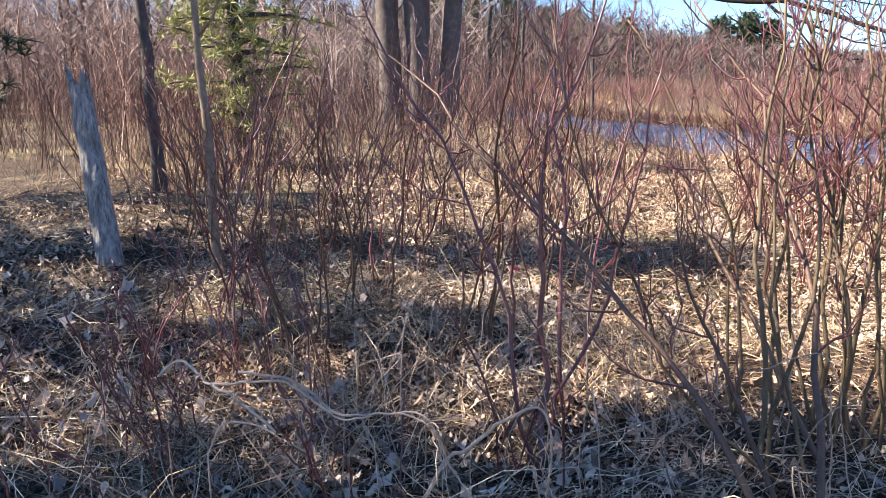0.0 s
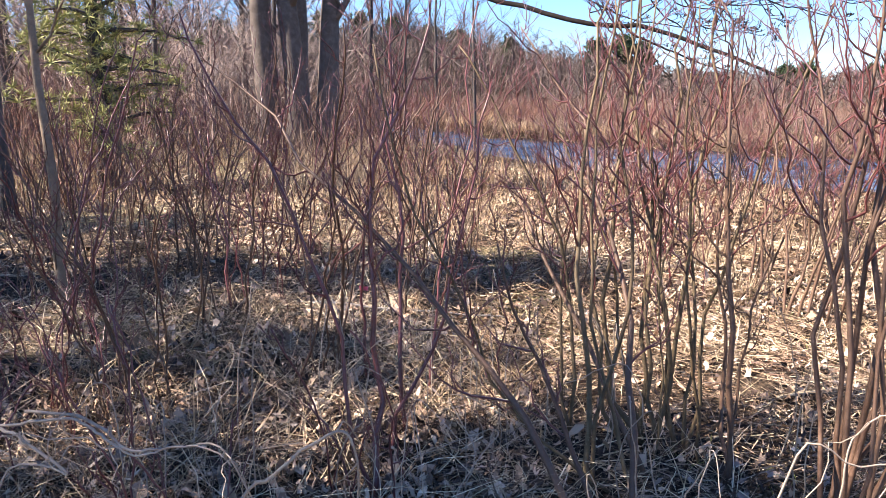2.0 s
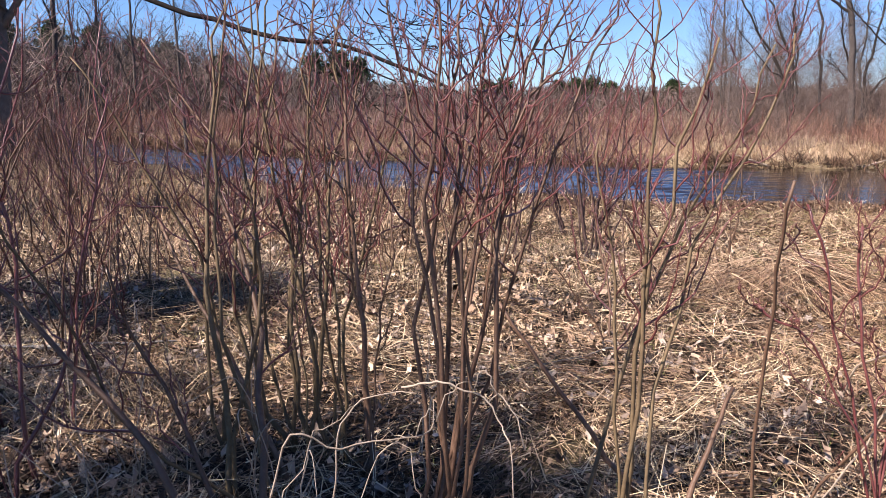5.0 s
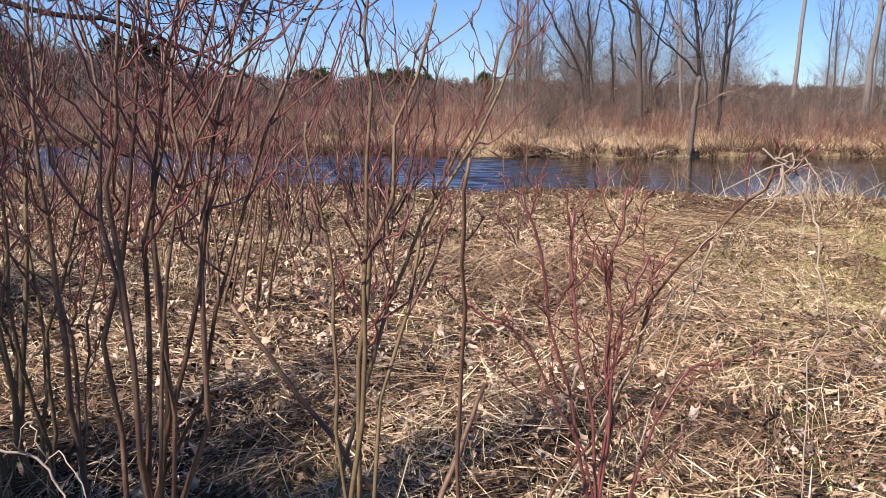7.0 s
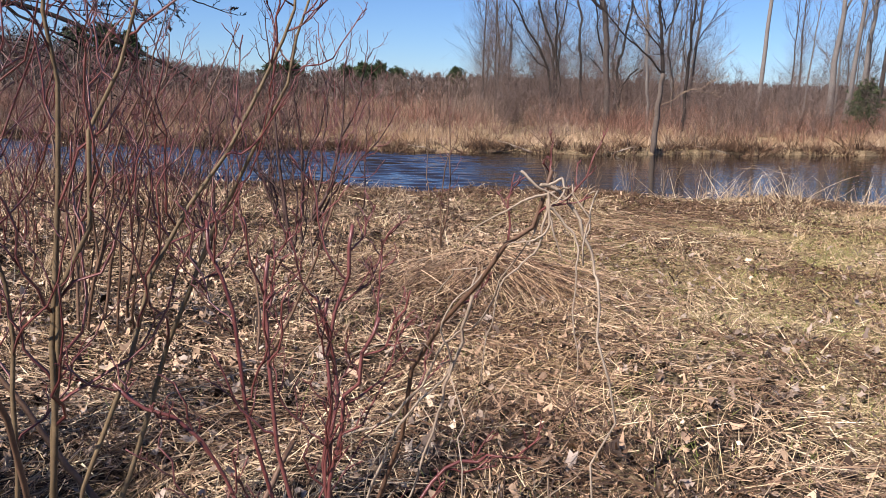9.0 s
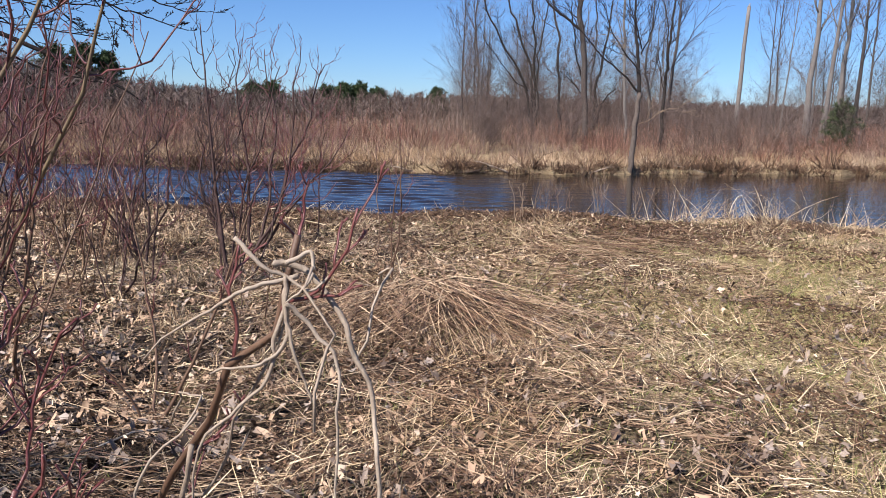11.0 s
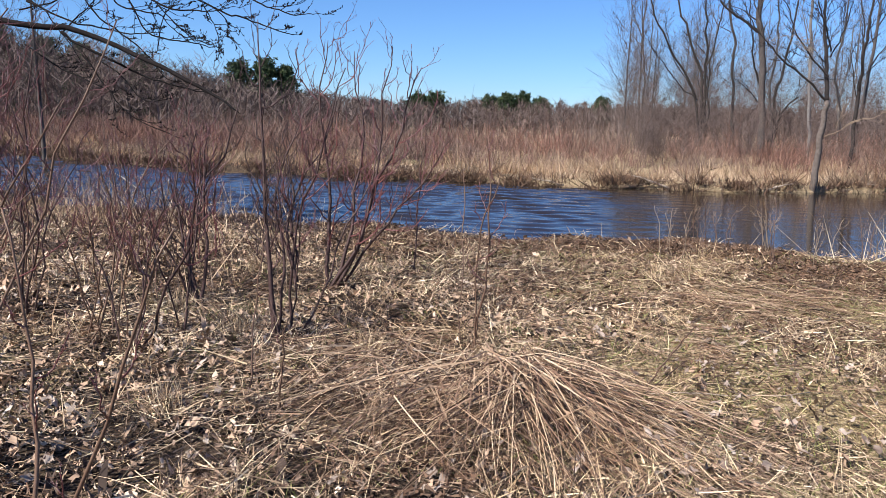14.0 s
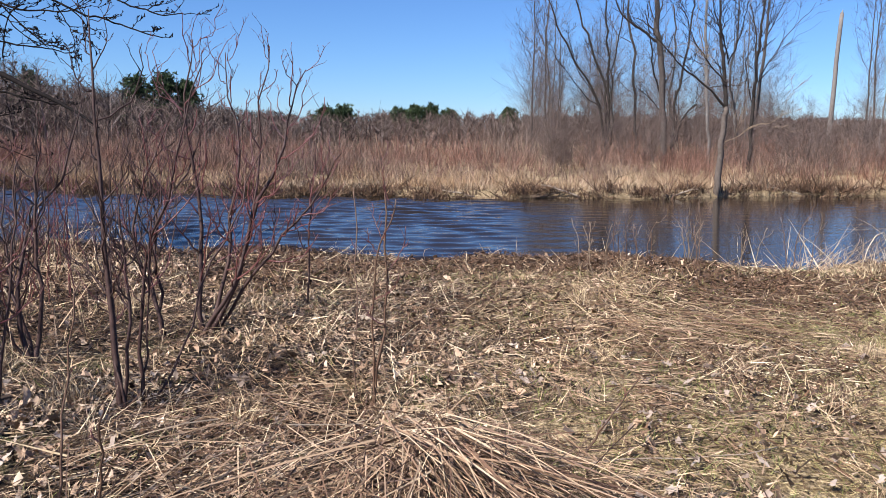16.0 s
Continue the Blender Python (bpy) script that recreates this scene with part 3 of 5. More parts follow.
crooked_tree("dark_tree", 41, 19.36, 38.00, -0.09, [
    ([(-0.04, 0.51), (-0.04, 2.89), (-0.02, 4.74), (0.15, 6.9), (0.35, 8.68)], 0.117, 0.040, TWIG_BARK, 10),
    ([(-0.01, 4.61), (0.12, 5.83), (-0.1, 7.62)], 0.062, 0.024, TWIG_BARK, 8),
    ([(-0.04, 2.89), (-0.46, 4.13), (-0.73, 5.1)], 0.031, 0.012, TWIG_BARK, 6),
], "dark leaning bare tree behind the bank brush")
crooked_tree("fan_tree", 6, 16.84, 52.00, 0.70, [
    ([(-0.1, 0.18), (-0.68, 2.65), (-2.7, 6.12), (-3.77, 8.34), (-4.26, 9.68)], 0.109, 0.040, TWIG_BARK, 10),
    ([(-0.01, 0.18), (-0.15, 2.65), (-0.94, 5.77), (-1.87, 8.5), (-2.39, 10.34)], 0.133, 0.040, TWIG_BARK, 10),
    ([(0.17, 0.18), (0.04, 2.48), (0.02, 5.77), (-0.26, 8.66), (-0.35, 10.82)], 0.125, 0.040, TWIG_BARK, 10),
    ([(0.11, 0.18), (0.08, 3.17), (0.29, 5.77), (0.65, 8.31), (0.71, 10.32)], 0.078, 0.032, TWIG_BARK, 9),
    ([(-0.49, 2.48), (-2.25, 3.96), (-3.93, 6.12)], 0.047, 0.016, TWIG_BARK, 8),
    ([(-0.59, 2.65), (-2.12, 4.91), (-2.54, 6.29), (-2.76, 7.32)], 0.039, 0.016, TWIG_BARK, 8),
], "dark several-stemmed bare tree fanning upward behind brush")
crooked_tree("clustered_tree", 7, 20.07, 50.00, 0.56, [
    ([(-0.18, 0.17), (-0.53, 3.21), (-0.8, 6.18), (-1.06, 8.13), (-1.3, 10.68)], 0.265, 0.176, GREY_BARK, 10),
    ([(-1.02, 6.59), (-1.91, 7.24), (-2.69, 7.73), (-3.31, 8.3), (-3.96, 9.59)], 0.109, 0.048, TWIG_BARK, 9),
    ([(0.33, 0.17), (0.23, 2.7), (0.66, 4.86), (0.99, 7.15), (1.15, 9.4)], 0.125, 0.048, TWIG_BARK, 9),
    ([(0.16, 0.17), (-0.02, 2.7), (0.1, 5.69), (-0.2, 8.77)], 0.101, 0.048, GREY_BARK, 9),
    ([(0.47, 0.51), (0.71, 1.86), (1.56, 2.87)], 0.094, 0.056, TWIG_BARK, 5),
    ([(-0.53, 3.21), (-1.17, 4.87), (-1.46, 6.67), (-1.77, 8.78)], 0.078, 0.032, TWIG_BARK, 9),
    ([(-0.47, 2.37), (-1.4, 3.21), (-2.37, 3.88)], 0.047, 0.024, TWIG_BARK, 6),
], "thick dark bare tree with clustered trunks")
crooked_tree("slender_tree", 4, 17.17, 70.00, 1.39, [
    ([(-0.01, 0.24), (-0.2, 4.58), (-0.46, 7.65), (-0.36, 10.9), (-0.34, 13.2)], 0.117, 0.048, GREY_BARK, 10),
    ([(-0.4, 7.41), (-1.49, 9.52), (-1.83, 11.83)], 0.047, 0.024, GREY_BARK, 9),
    ([(-0.42, 6.71), (-2.17, 8.36), (-2.8, 9.29)], 0.039, 0.016, GREY_BARK, 8),
    ([(-0.23, 5.29), (-1.85, 6.48), (-2.38, 7.65)], 0.039, 0.016, GREY_BARK, 8),
], "slender grey bare tree beyond the brush")
crooked_tree("straight_tree", 12, 19.96, 56.00, 1.02, [
    ([(-0.01, 0.19), (-0.25, 3.99), (-0.62, 7.51), (-0.86, 10.78)], 0.133, 0.080, GREY_BARK, 10),
    ([(-0.25, 3.42), (-1.1, 3.99), (-1.54, 4.92)], 0.039, 0.016, GREY_BARK, 6),
    ([(-0.55, 6.77), (-1.5, 7.51), (-1.96, 8.98)], 0.039, 0.016, GREY_BARK, 6),
], "straight grey-brown bare tree amid the grove")
crooked_tree("pale_tree", 9, 21.33, 47.00, 0.62, [
    ([(-0.01, 0.16), (-0.2, 2.53), (-0.42, 5.16), (-0.57, 7.59), (-0.64, 9.53)], 0.125, 0.080, ASH_BARK, 8),
    ([(-0.4, 4.85), (-0.86, 6.38), (-1.23, 8.19)], 0.047, 0.016, ASH_BARK, 6),
], "pale thin-barked bare tree among darker trunks")
crooked_tree("pale_tree", 11, 23.94, 49.00, 0.75, [
    ([(-0.06, 0.17), (-0.29, 2.47), (-0.6, 4.58), (-0.3, 6.81), (-0.33, 9.01)], 0.094, 0.048, GREY_BARK, 9),
    ([(0.03, 0.66), (-0.1, 2.96), (0.26, 4.9), (0.26, 6.81)], 0.078, 0.032, ASH_BARK, 8),
], "slim pale bare trees behind the bank tree")
bare_tree("tilted_tree", 10, 25.5, 50.2, 16, 0.15, GREY_BARK, 0.35, 1, (0.07, 0.0), 12, "dark bare tree tilting beside clustered trunks", R, 0.4, 2)
for i, (tx, ty, th, tr, tl) in enumerate([(38.6, 58.6, 15, 0.14, 0.01), (44.8, 65.8, 16, 0.16, 0.06), (39.3, 54.4, 20, 0.3, 0.02), (40.3, 54.0, 19, 0.24, 0.06), (42.9, 55.8, 20, 0.26, 0.03), (48.6, 61.1, 19, 0.24, 0.02), (47.0, 70.0, 17, 0.2, 0.0), (33.0, 66.0, 13, 0.12, -0.02), (54.0, 66.0, 18, 0.25, 0.0), (58.0, 60.0, 18, 0.24, 0.0)]):
    bare_tree("woodland_tree", 20 + i, tx, ty, th, tr * (0.95 if 2 <= i <= 5 else 0.6), ASH_BARK if i % 3 == 1 or 2 <= i <= 4 else GREY_BARK, 0.35, 1, (tl, 0.0), 9, "tall straight bare tree in the far grove", R, 0.3, 2)

grove = random.Random(44)
for i in range(34):
    gy = grove.uniform(56, 92)
    gx = 1.9 + (grove.uniform(0.2, 0.54) if i < 20 else grove.uniform(0.66, 1.0)) * (gy - 3.6)
    bare_tree("grove_tree", 140 + i, gx, gy, grove.uniform(9, 15), grove.uniform(0.06, 0.13), ASH_BARK if i % 4 == 0 else GREY_BARK, 0.2, 1, (grove.uniform(-0.04, 0.05), 0.0), 11, "slender leafless tree deep in the grove", R, 0.4, 2)


def bank_log(seed, x, length, turn, r, lift):
    """A fallen branch lying half in the water at the far edge."""
    lrng = random.Random(seed)
    y = float(far_edge(np.float64(x))) - 0.15
    log = tagged(new("fallen_log"), "bleached fallen branch at the far waterline", "log", "fallen branches on the far bank")
    log.location = (x, y, WATER_Z + 0.05)
    line = wander(lrng, (0, 0, 0), (math.cos(turn) * length, math.sin(turn) * 0.3, lift), r, r * 0.4, 7, 0.12)
    stem = mesh_part("stem", *tubes([line], 7), PALE_BARK if seed % 2 else TAN_BARK, log)
    mesh_part("twigs", *tubes(side_twigs(lrng, line, 4, length * 0.4, 0.7, 0.3, r * 0.5, 0), 4), TAN_BARK, stem)


for i, (lx, ll, la, lr, lz) in enumerate([(3.2, 1.6, 0.1, 0.05, 0.1), (5.5, 1.2, 3.0, 0.04, 0.25), (7.6, 2.0, 0.2, 0.06, 0.3), (9.4, 1.5, 2.8, 0.05, 0.5), (11.3, 1.8, 0.0, 0.06, 0.08), (12.9, 1.2, 0.3, 0.04, 0.25), (16.2, 1.8, 0.1, 0.07, 0.2), (18.5, 1.5, 2.9, 0.05, 0.3), (0.4, 1.4, 0.2, 0.05, 0.4), (-3.5, 1.8, 0.0, 0.05, 0.2)]):
    bank_log(500 + i, lx, ll, la, lr, lz)


def build_pole():
    rng = random.Random(2)
    x, y = 43.3, 70.8
    pole = tagged(new("dead_trunk_pole"), "pale broken-topped dead trunk standing bare", "dead tree", R)
    pole.location = (x, y, land_z(x, y))
    line = wander(rng, (0, 0, -0.3), (0.45, 0, 12.6), 0.24, 0.17, 9, 0.01)
    mesh_part("shaft", *tubes([line], 10), ASH_BARK, pole)
    mesh_part("broken_top", *tubes([wander(rng, (0.42, 0, 12.55), (0.5, 0, 13.0), 0.16, 0.03, 3, 0.2)], 6), OLD_WOOD, pole)


build_pole()
P = "far pines"
for i, (tx, ty, th, tr) in enumerate([(-41, 148, 12.8, 3.6), (-36.5, 149, 13.6, 3.8), (-33, 151, 12.2, 3.2), (-8.5, 170, 8.0, 3.2), (-5, 171, 8.4, 3.0), (7, 172, 7.8, 3), (10.5, 170, 8.8, 3.4), (14, 171, 8.6, 3), (18, 172, 7.6, 2.6), (31, 170, 8.2, 2.0),
                                      (-77, 132, 17.5, 4.2), (-82, 128, 18, 4.5), (-71, 136, 15.5, 4), (-66, 138, 14.6, 4), (-88, 124, 18, 4.5), (-95, 118, 18, 4.5), (-103, 112, 18, 4.5), (-57, 142, 13.0, 3.4)]):
    needle_tree("far_pine", 60 + i, tx, ty, th * (0.8 if tx > -20 else 0.88), tr * (0.95 if tx > -20 else 1.1), 0.08, 80, 0.75, 10, rounded=True, blade=0.34)
needle_tree("evergreen_shrub", 90, 34.3, 44.0, 3.0, 1.5, 0.08, 30, 0.28, 20, "dull green evergreen shrub beneath tall bare trees")

# ---- near ground cover ----
def bare_patch(x, y):
    """Where the open bank shows matted thatch with little loose litter, 0 to 1."""
    f = np.sin(x * 1.15 + 0.9 * np.sin(y * 0.8 + 1)) * np.sin(y * 0.95 + 0.7 * np.sin(x * 0.7)) + 0.35 * np.sin(x * 2.7 - y * 1.9)
    spots = sum(np.exp(-((x - cx) ** 2 + (y - cy) ** 2) / r ** 2) for cx, cy, r in ((3.1, 6.9, 0.4), (3.9, 6.4, 0.55), (4.5, 7.5, 0.5), (3.3, 5.3, 0.45), (4.3, 5.2, 0.6)))
    return np.maximum(smooth_step(-0.3, 0.35, f) * smooth_step(2.0, 3.4, x) * (1 - smooth_step(9.2, 10.6, y)), np.clip(spots * 1.3, 0, 1))


def kept(rng, x, y, share=0.88):
    """Leaves small hollows where the litter has gone and the ground's painted dark gaps show."""
    g = np.sin(x * 6.1 + 2.3 * np.sin(y * 3.1)) * np.sin(y * 5.3 + 1.9 * np.sin(x * 2.7)) + 0.5 * np.sin(x * 12.3 - y * 9.7 + np.sin(x * 3.3))
    return rng.random(len(x)) < 1 - share * smooth_step(0.25, 0.6, g) * (1 - bare_patch(x, y))


def build_litter():
    rng = np.random.default_rng(11)
    # flattened straw, thickest near the path
    n = 1280000
    x = rng.uniform(-11, 11, n)
    y = rng.uniform(-4, 15.5, n)
    far = rng.random(n) < np.clip(3.2 / np.maximum(np.hypot(x - 0.7, y - 1.2), 0.1), 0.17, 1)
    x, y = x[far], y[far]
    thin = np.sin(x * 2.3 + 1.1 * np.sin(y * 1.9)) * np.sin(y * 2.1 + 0.8) + 0.6 * np.sin(x * 5.3 - y * 4.1)
    ok = kept(rng, x, y) & (y < near_edge(x) + 0.15) & (rng.random(len(x)) < 1 - 0.7 * smooth_step(-2.2, -0.8, y - near_edge(x))) & (rng.random(len(x)) < np.clip(1.15 - 1.1 * bare_patch(x, y), 0.1, 1)) & (rng.random(len(x)) < np.clip(0.4 + 0.5 * thin, 0.04, 1) * np.where((x < 1.9) & (y > 4.6), 0.75, 1.0))
    x, y = x[ok], y[ok]
    n = len(x)
    b = on_land(x, y) + np.stack([np.zeros(n), np.zeros(n), rng.beta(1, 2.2, n) * 0.09], 1)
    field = 2.2 * np.sin(x * 0.9 + 1.3 * np.sin(y * 0.8)) + 1.4 * np.sin(y * 1.1)
    a = field + rng.normal(0, 0.75, n) + np.where(rng.random(n) < 0.25, rng.uniform(-3, 3, n), 0)
    ln = rng.uniform(0.03, 0.17, n) + 0.25 * rng.random(n) ** 8
    t = b + np.stack([np.cos(a) * ln, np.sin(a) * ln, rng.normal(0.006, 0.045, n)], 1)
    ob = array_part("flattened_straw", *blades(rng, b, t, (0.0018 + 0.0065 * rng.beta(1.2, 2.8, n)) * (1 + 0.07 * np.maximum(y, 0)), 0.16, 1), STRAW)
    tagged(ob, "flattened pale dry straw matting the riverbank", "straw", kind="stuff")
    # straw matted down in combed bundles
    m, k = 12800, 13
    cx, cy = rng.uniform(-5, 6.5, m), rng.uniform(-3, 11, m)
    ok = kept(rng, cx, cy) & (rng.random(m) < np.where((cx < -0.3) & (cy < 4.2), 0.35, np.where((cx < 1.3) & (cy > 4.2), 0.5, 1.0))) & (rng.random(m) < np.clip(4.2 / np.hypot(cx - 1.0, cy - 2.2), 0.2, 1)) & (rng.random(m) < 1 - 0.85 * bare_patch(cx, cy)) & (cy < near_edge(cx) - 0.5)
    cx, cy = cx[ok], cy[ok]
    m = len(cx)
    course = np.repeat(1.8 * np.sin(cx * 1.3 + 1.7 * np.sin(cy * 1.1)) + 1.2 * np.sin(cy * 1.7) + rng.normal(0, 0.6, m), k)
    x, y = np.repeat(cx, k) + rng.normal(0, 0.045, m * k), np.repeat(cy, k) + rng.normal(0, 0.045, m * k)
    b = on_land(x, y) + np.stack([0 * x, 0 * x, rng.uniform(0.0, 0.07, m * k)], 1)
    a = course + rng.normal(0, 0.2, m * k)
    ln = np.repeat(rng.uniform(0.1, 0.3, m), k) * rng.uniform(0.6, 1.1, m * k)
    t = b + np.stack([np.cos(a) * ln, np.sin(a) * ln, rng.normal(0.0, 0.02, m * k)], 1)
    ob = array_part("matted_straw", *blades(rng, b, t, rng.uniform(0.003, 0.0075, m * k), 0.13, 2), STALK)
    tagged(ob, "red-brown straw combed flat in bundles", "straw", kind="stuff")
    # broken chaff
    n = 300000
    x, y = rng.uniform(-9, 10, n), rng.uniform(0.5, 13.5, n)
    ok = kept(rng, x, y) & (rng.random(n) < np.clip(3.0 / np.hypot(x - 0.9, y - 1.6), 0.08, 1)) & (y < near_edge(x)) & (rng.random(n) < 1 - 0.8 * bare_patch(x, y))
    x, y = x[ok], y[ok]
    n = len(x)
    b = on_land(x, y) + np.stack([0 * x, 0 * x, rng.uniform(0.0, 0.04, n)], 1)
    d = rng.normal(size=(n, 3)) * (1, 1, 0.5)
    d *= (rng.uniform(0.015, 0.085, n) / np.linalg.norm(d, axis=1))[:, None]
    ob = array_part("chaff", *blades(rng, b, b + d, rng.uniform(0.002, 0.006, n) * (1 + 0.05 * y), 0.35, 1), LEAF)
    tagged(ob, "broken brown leaf and stalk fragments on earth", "debris", kind="stuff")
    # dead leaves
    n = 600000
    x = rng.uniform(-9, 11, n)
    y = rng.uniform(-4, 14.5, n)
    clump = np.sin(x * 1.3 + 2) * np.sin(y * 1.1 + 1) + 0.5 * np.sin(x * 3.1 - y * 2.3)
    near = rng.random(n) < np.clip(3.4 / np.hypot(x - 0.7, y - 1.2), 0.1, 1) * np.clip(0.55 + 0.5 * clump, 0.15, 1)
    ok = kept(rng, x, y, 0.7) & near & (y < near_edge(x)) & (rng.random(n) < np.where((y < 4.6) & (x + 0.35 * (y - 3) > 0.1), 0.38, np.where((x < -0.6) & (y > 3.2) & (y < 7.5), 0.4, np.where(x < 2.4, 1.0, 0.5)))) & (rng.random(n) < np.clip(1.1 - 1.2 * bare_patch(x, y), 0.05, 1))
    x, y = x[ok], y[ok]
    n = len(x)
    c = on_land(x, y) + np.stack([np.zeros(n), np.zeros(n), rng.beta(1.2, 2, n) * 0.06 + 0.006], 1)
    s = 0.008 + 0.028 * rng.beta(1.1, 3.0, n) + 0.03 * rng.random(n) ** 16 + np.where(x < -0.6 - 0.3 * y * (y < 3.4), 0.02 * rng.random(n) ** 3, 0)
    # each leaf is a crumpled, torn fan round its middle
    lean = rng.normal(0, 0.65, (n, 2))
    turn = rng.uniform(0, 6.28, n)
    slim = rng.uniform(0.25, 0.85, n)
    ring = [c]
    for k in range(8):
        a = 2 * np.pi * k / 8 + rng.normal(0, 0.15, n)
        rad = s * (1.25 if k % 2 else 0.75) * rng.uniform(0.55, 1.15, n)
        px, py = np.cos(a) * rad, np.sin(a) * rad * slim
        qx, qy = px * np.cos(turn) - py * np.sin(turn), px * np.sin(turn) + py * np.cos(turn)
        qz = lean[:, 0] * qx + lean[:, 1] * qy + s * rng.normal(0.12, 0.28, n)
        ring.append(c + np.stack([qx, qy, qz], 1))
    verts = np.stack(ring, 1).reshape(-1, 3)
    q = np.array([[0, k, k % 8 + 1] for k in range(1, 9)])
    ob = array_part("leaf_litter", verts, (np.arange(n)[:, None, None] * 9 + q[None]).reshape(-1, 3), LEAF)
    tagged(ob, "curled brown dead leaves scattered over the bank", "leaves", kind="stuff")
    # broad pale leaves, whole and lobed
    n = 9000
    x, y = rng.uniform(-4.5, 6, n), rng.uniform(1.0, 8.5, n)
    clump = np.sin(x * 2.2 + 1.1 * np.sin(y * 1.7)) * np.sin(y * 1.9 + 0.4) + 0.4 * np.sin(x * 4.3 + y * 3.7)
    ok = (clump > rng.normal(0.1, 0.5, n)) & (rng.random(n) < np.clip(3.6 / np.hypot(x - 0.9, y - 2.0), 0.15, 1))
    x, y = x[ok], y[ok]
    n = len(x)
    c = on_land(x, y) + np.stack([0 * x, 0 * x, rng.uniform(0.02, 0.07, n)], 1)
    s = rng.uniform(0.015, 0.036, n)
    lean, turn, slim = rng.normal(0, 0.5, (n, 2)), rng.uniform(0, 6.28, n), rng.uniform(0.35, 0.7, n)
    ring = [c]
    for k in range(12):
        a = 2 * np.pi * k / 12 + rng.normal(0, 0.08, n)
        rad = s * (1.2 if k % 2 else 0.72) * rng.uniform(0.8, 1.15, n) * (1 + 0.3 * np.cos(a))
        px, py = np.cos(a) * rad, np.sin(a) * rad * slim
        qx, qy = px * np.cos(turn) - py * np.sin(turn), px * np.sin(turn) + py * np.cos(turn)
        qz = lean[:, 0] * qx + lean[:, 1] * qy + 14.0 * py * py * rng.uniform(-0.6, 2.4, n) + s * rng.normal(0.0, 0.24, n)
        ring.append(c + np.stack([qx, qy, qz], 1))
    q = np.array([[0, k, k % 12 + 1] for k in range(1, 13)])
    ob = array_part("oak_leaves", np.stack(ring, 1).reshape(-1, 3), (np.arange(n)[:, None, None] * 13 + q[None]).reshape(-1, 3), BROAD_LEAF)
    tagged(ob, "broad lobed pale brown leaves lying over straw", "leaves", kind="stuff")
    # dark wet leaves along the water
    n = 110000
    x = rng.uniform(-4, 9, n)
    y = near_edge(x) - 0.1 - rng.gamma(1.6, 0.9, n)
    ok = np.sin(x * 1.7 + y) + 0.8 * np.sin(y * 2.3 - x * 0.6) > rng.normal(0.0, 0.6, n)
    x, y = x[ok], y[ok]
    n = len(x)
    b = on_land(x, y) + np.stack([0 * x, 0 * x, rng.uniform(0.01, 0.06, n)], 1)
    d = rng.normal(size=(n, 3)) * (1, 1, 0.4)
    d *= (rng.uniform(0.03, 0.08, n) / np.linalg.norm(d, axis=1))[:, None]
    ob = array_part("wet_leaves", *blades(rng, b, b + d, rng.uniform(0.01, 0.024, n), 0.25, 1), BUD)
    tagged(ob, "dark wet leaf debris along the water's edge", "leaves", kind="stuff")
    # dark rotten leaves lying in drifts over the bank
    n = 150000
    x, y = rng.uniform(-3.5, 6.5, n), rng.uniform(1.6, 11.5, n)
    drift = np.sin(x * 2.1 + 1.3 * np.sin(y * 1.4)) * np.sin(y * 1.8 + 0.5 + 0.8 * np.sin(x * 1.2)) + 0.45 * np.sin(x * 5.1 + y * 3.3)
    ok = (drift > rng.normal(0.42, 0.3, n)) & (rng.random(n) < np.where(x < 0.9, 0.3, 1.0)) & (y < near_edge(x))
    x, y = x[ok], y[ok]
    n = len(x)
    b = on_land(x, y) + np.stack([0 * x, 0 * x, rng.uniform(0.02, 0.075, n)], 1)
    d = rng.normal(size=(n, 3)) * (1, 1, 0.4)
    d *= (rng.uniform(0.02, 0.06, n) / np.linalg.norm(d, axis=1))[:, None]
    ob = array_part("rotten_leaves", *blades(rng, b, b + d, rng.uniform(0.006, 0.016, n), 0.25, 1), BUD)
    tagged(ob, "dark rotten leaf fragments drifted among straw", "leaves", kind="stuff")
    # standing tufts of dry grass, and new green blades
    m = 1500
    cx, cy = rng.uniform(-9, 11, m), rng.uniform(0.5, 15, m)
    ok = cy < near_edge(cx) - 1.0
    cx, cy = cx[ok], cy[ok]
    m = len(cx)
    k = 14
    x, y = np.repeat(cx, k) + rng.normal(0, 0.06, m * k), np.repeat(cy, k) + rng.normal(0, 0.06, m * k)
    b = on_land(x, y)
    h = rng.uniform(0.04, 0.24, m * k)
    t = b + np.stack([rng.normal(0, 0.8, m * k) * h, rng.normal(0, 0.8, m * k) * h, h], 1)
    ob = array_part("dry_grass", *blades(rng, b, t, rng.uniform(0.003, 0.006, m * k), 0.2), STRAW)
    tagged(ob, "low tufts of dry bleached grass", "grass", kind="stuff")
    n = 260000
    x, y = rng.uniform(1.6, 8, n), rng.uniform(2.5, 10.8, n)
    ok = rng.random(n) < bare_patch(x, y) * np.clip(5 / np.hypot(x - 1.7, y - 2.5), 0.2, 1)
    x, y = x[ok], y[ok]
    n = len(x)
    b = on_land(x, y)
    a, h = rng.uniform(0, 6.28, n), rng.uniform(0.02, 0.06, n)
    t = b + np.stack([np.cos(a) * h, np.sin(a) * h, rng.uniform(0.1, 0.5, n) * h], 1)
    ob = array_part("thatch", *blades(rng, b, t, rng.uniform(0.002, 0.0045, n), 0.2, 1), THATCH)
    tagged(ob, "short matted yellow thatch on open ground", "thatch", kind="stuff")
    m = 2200
    cx, cy = rng.normal(4.9, 2.4, m), rng.uniform(2.5, 12, m)
    k = 12
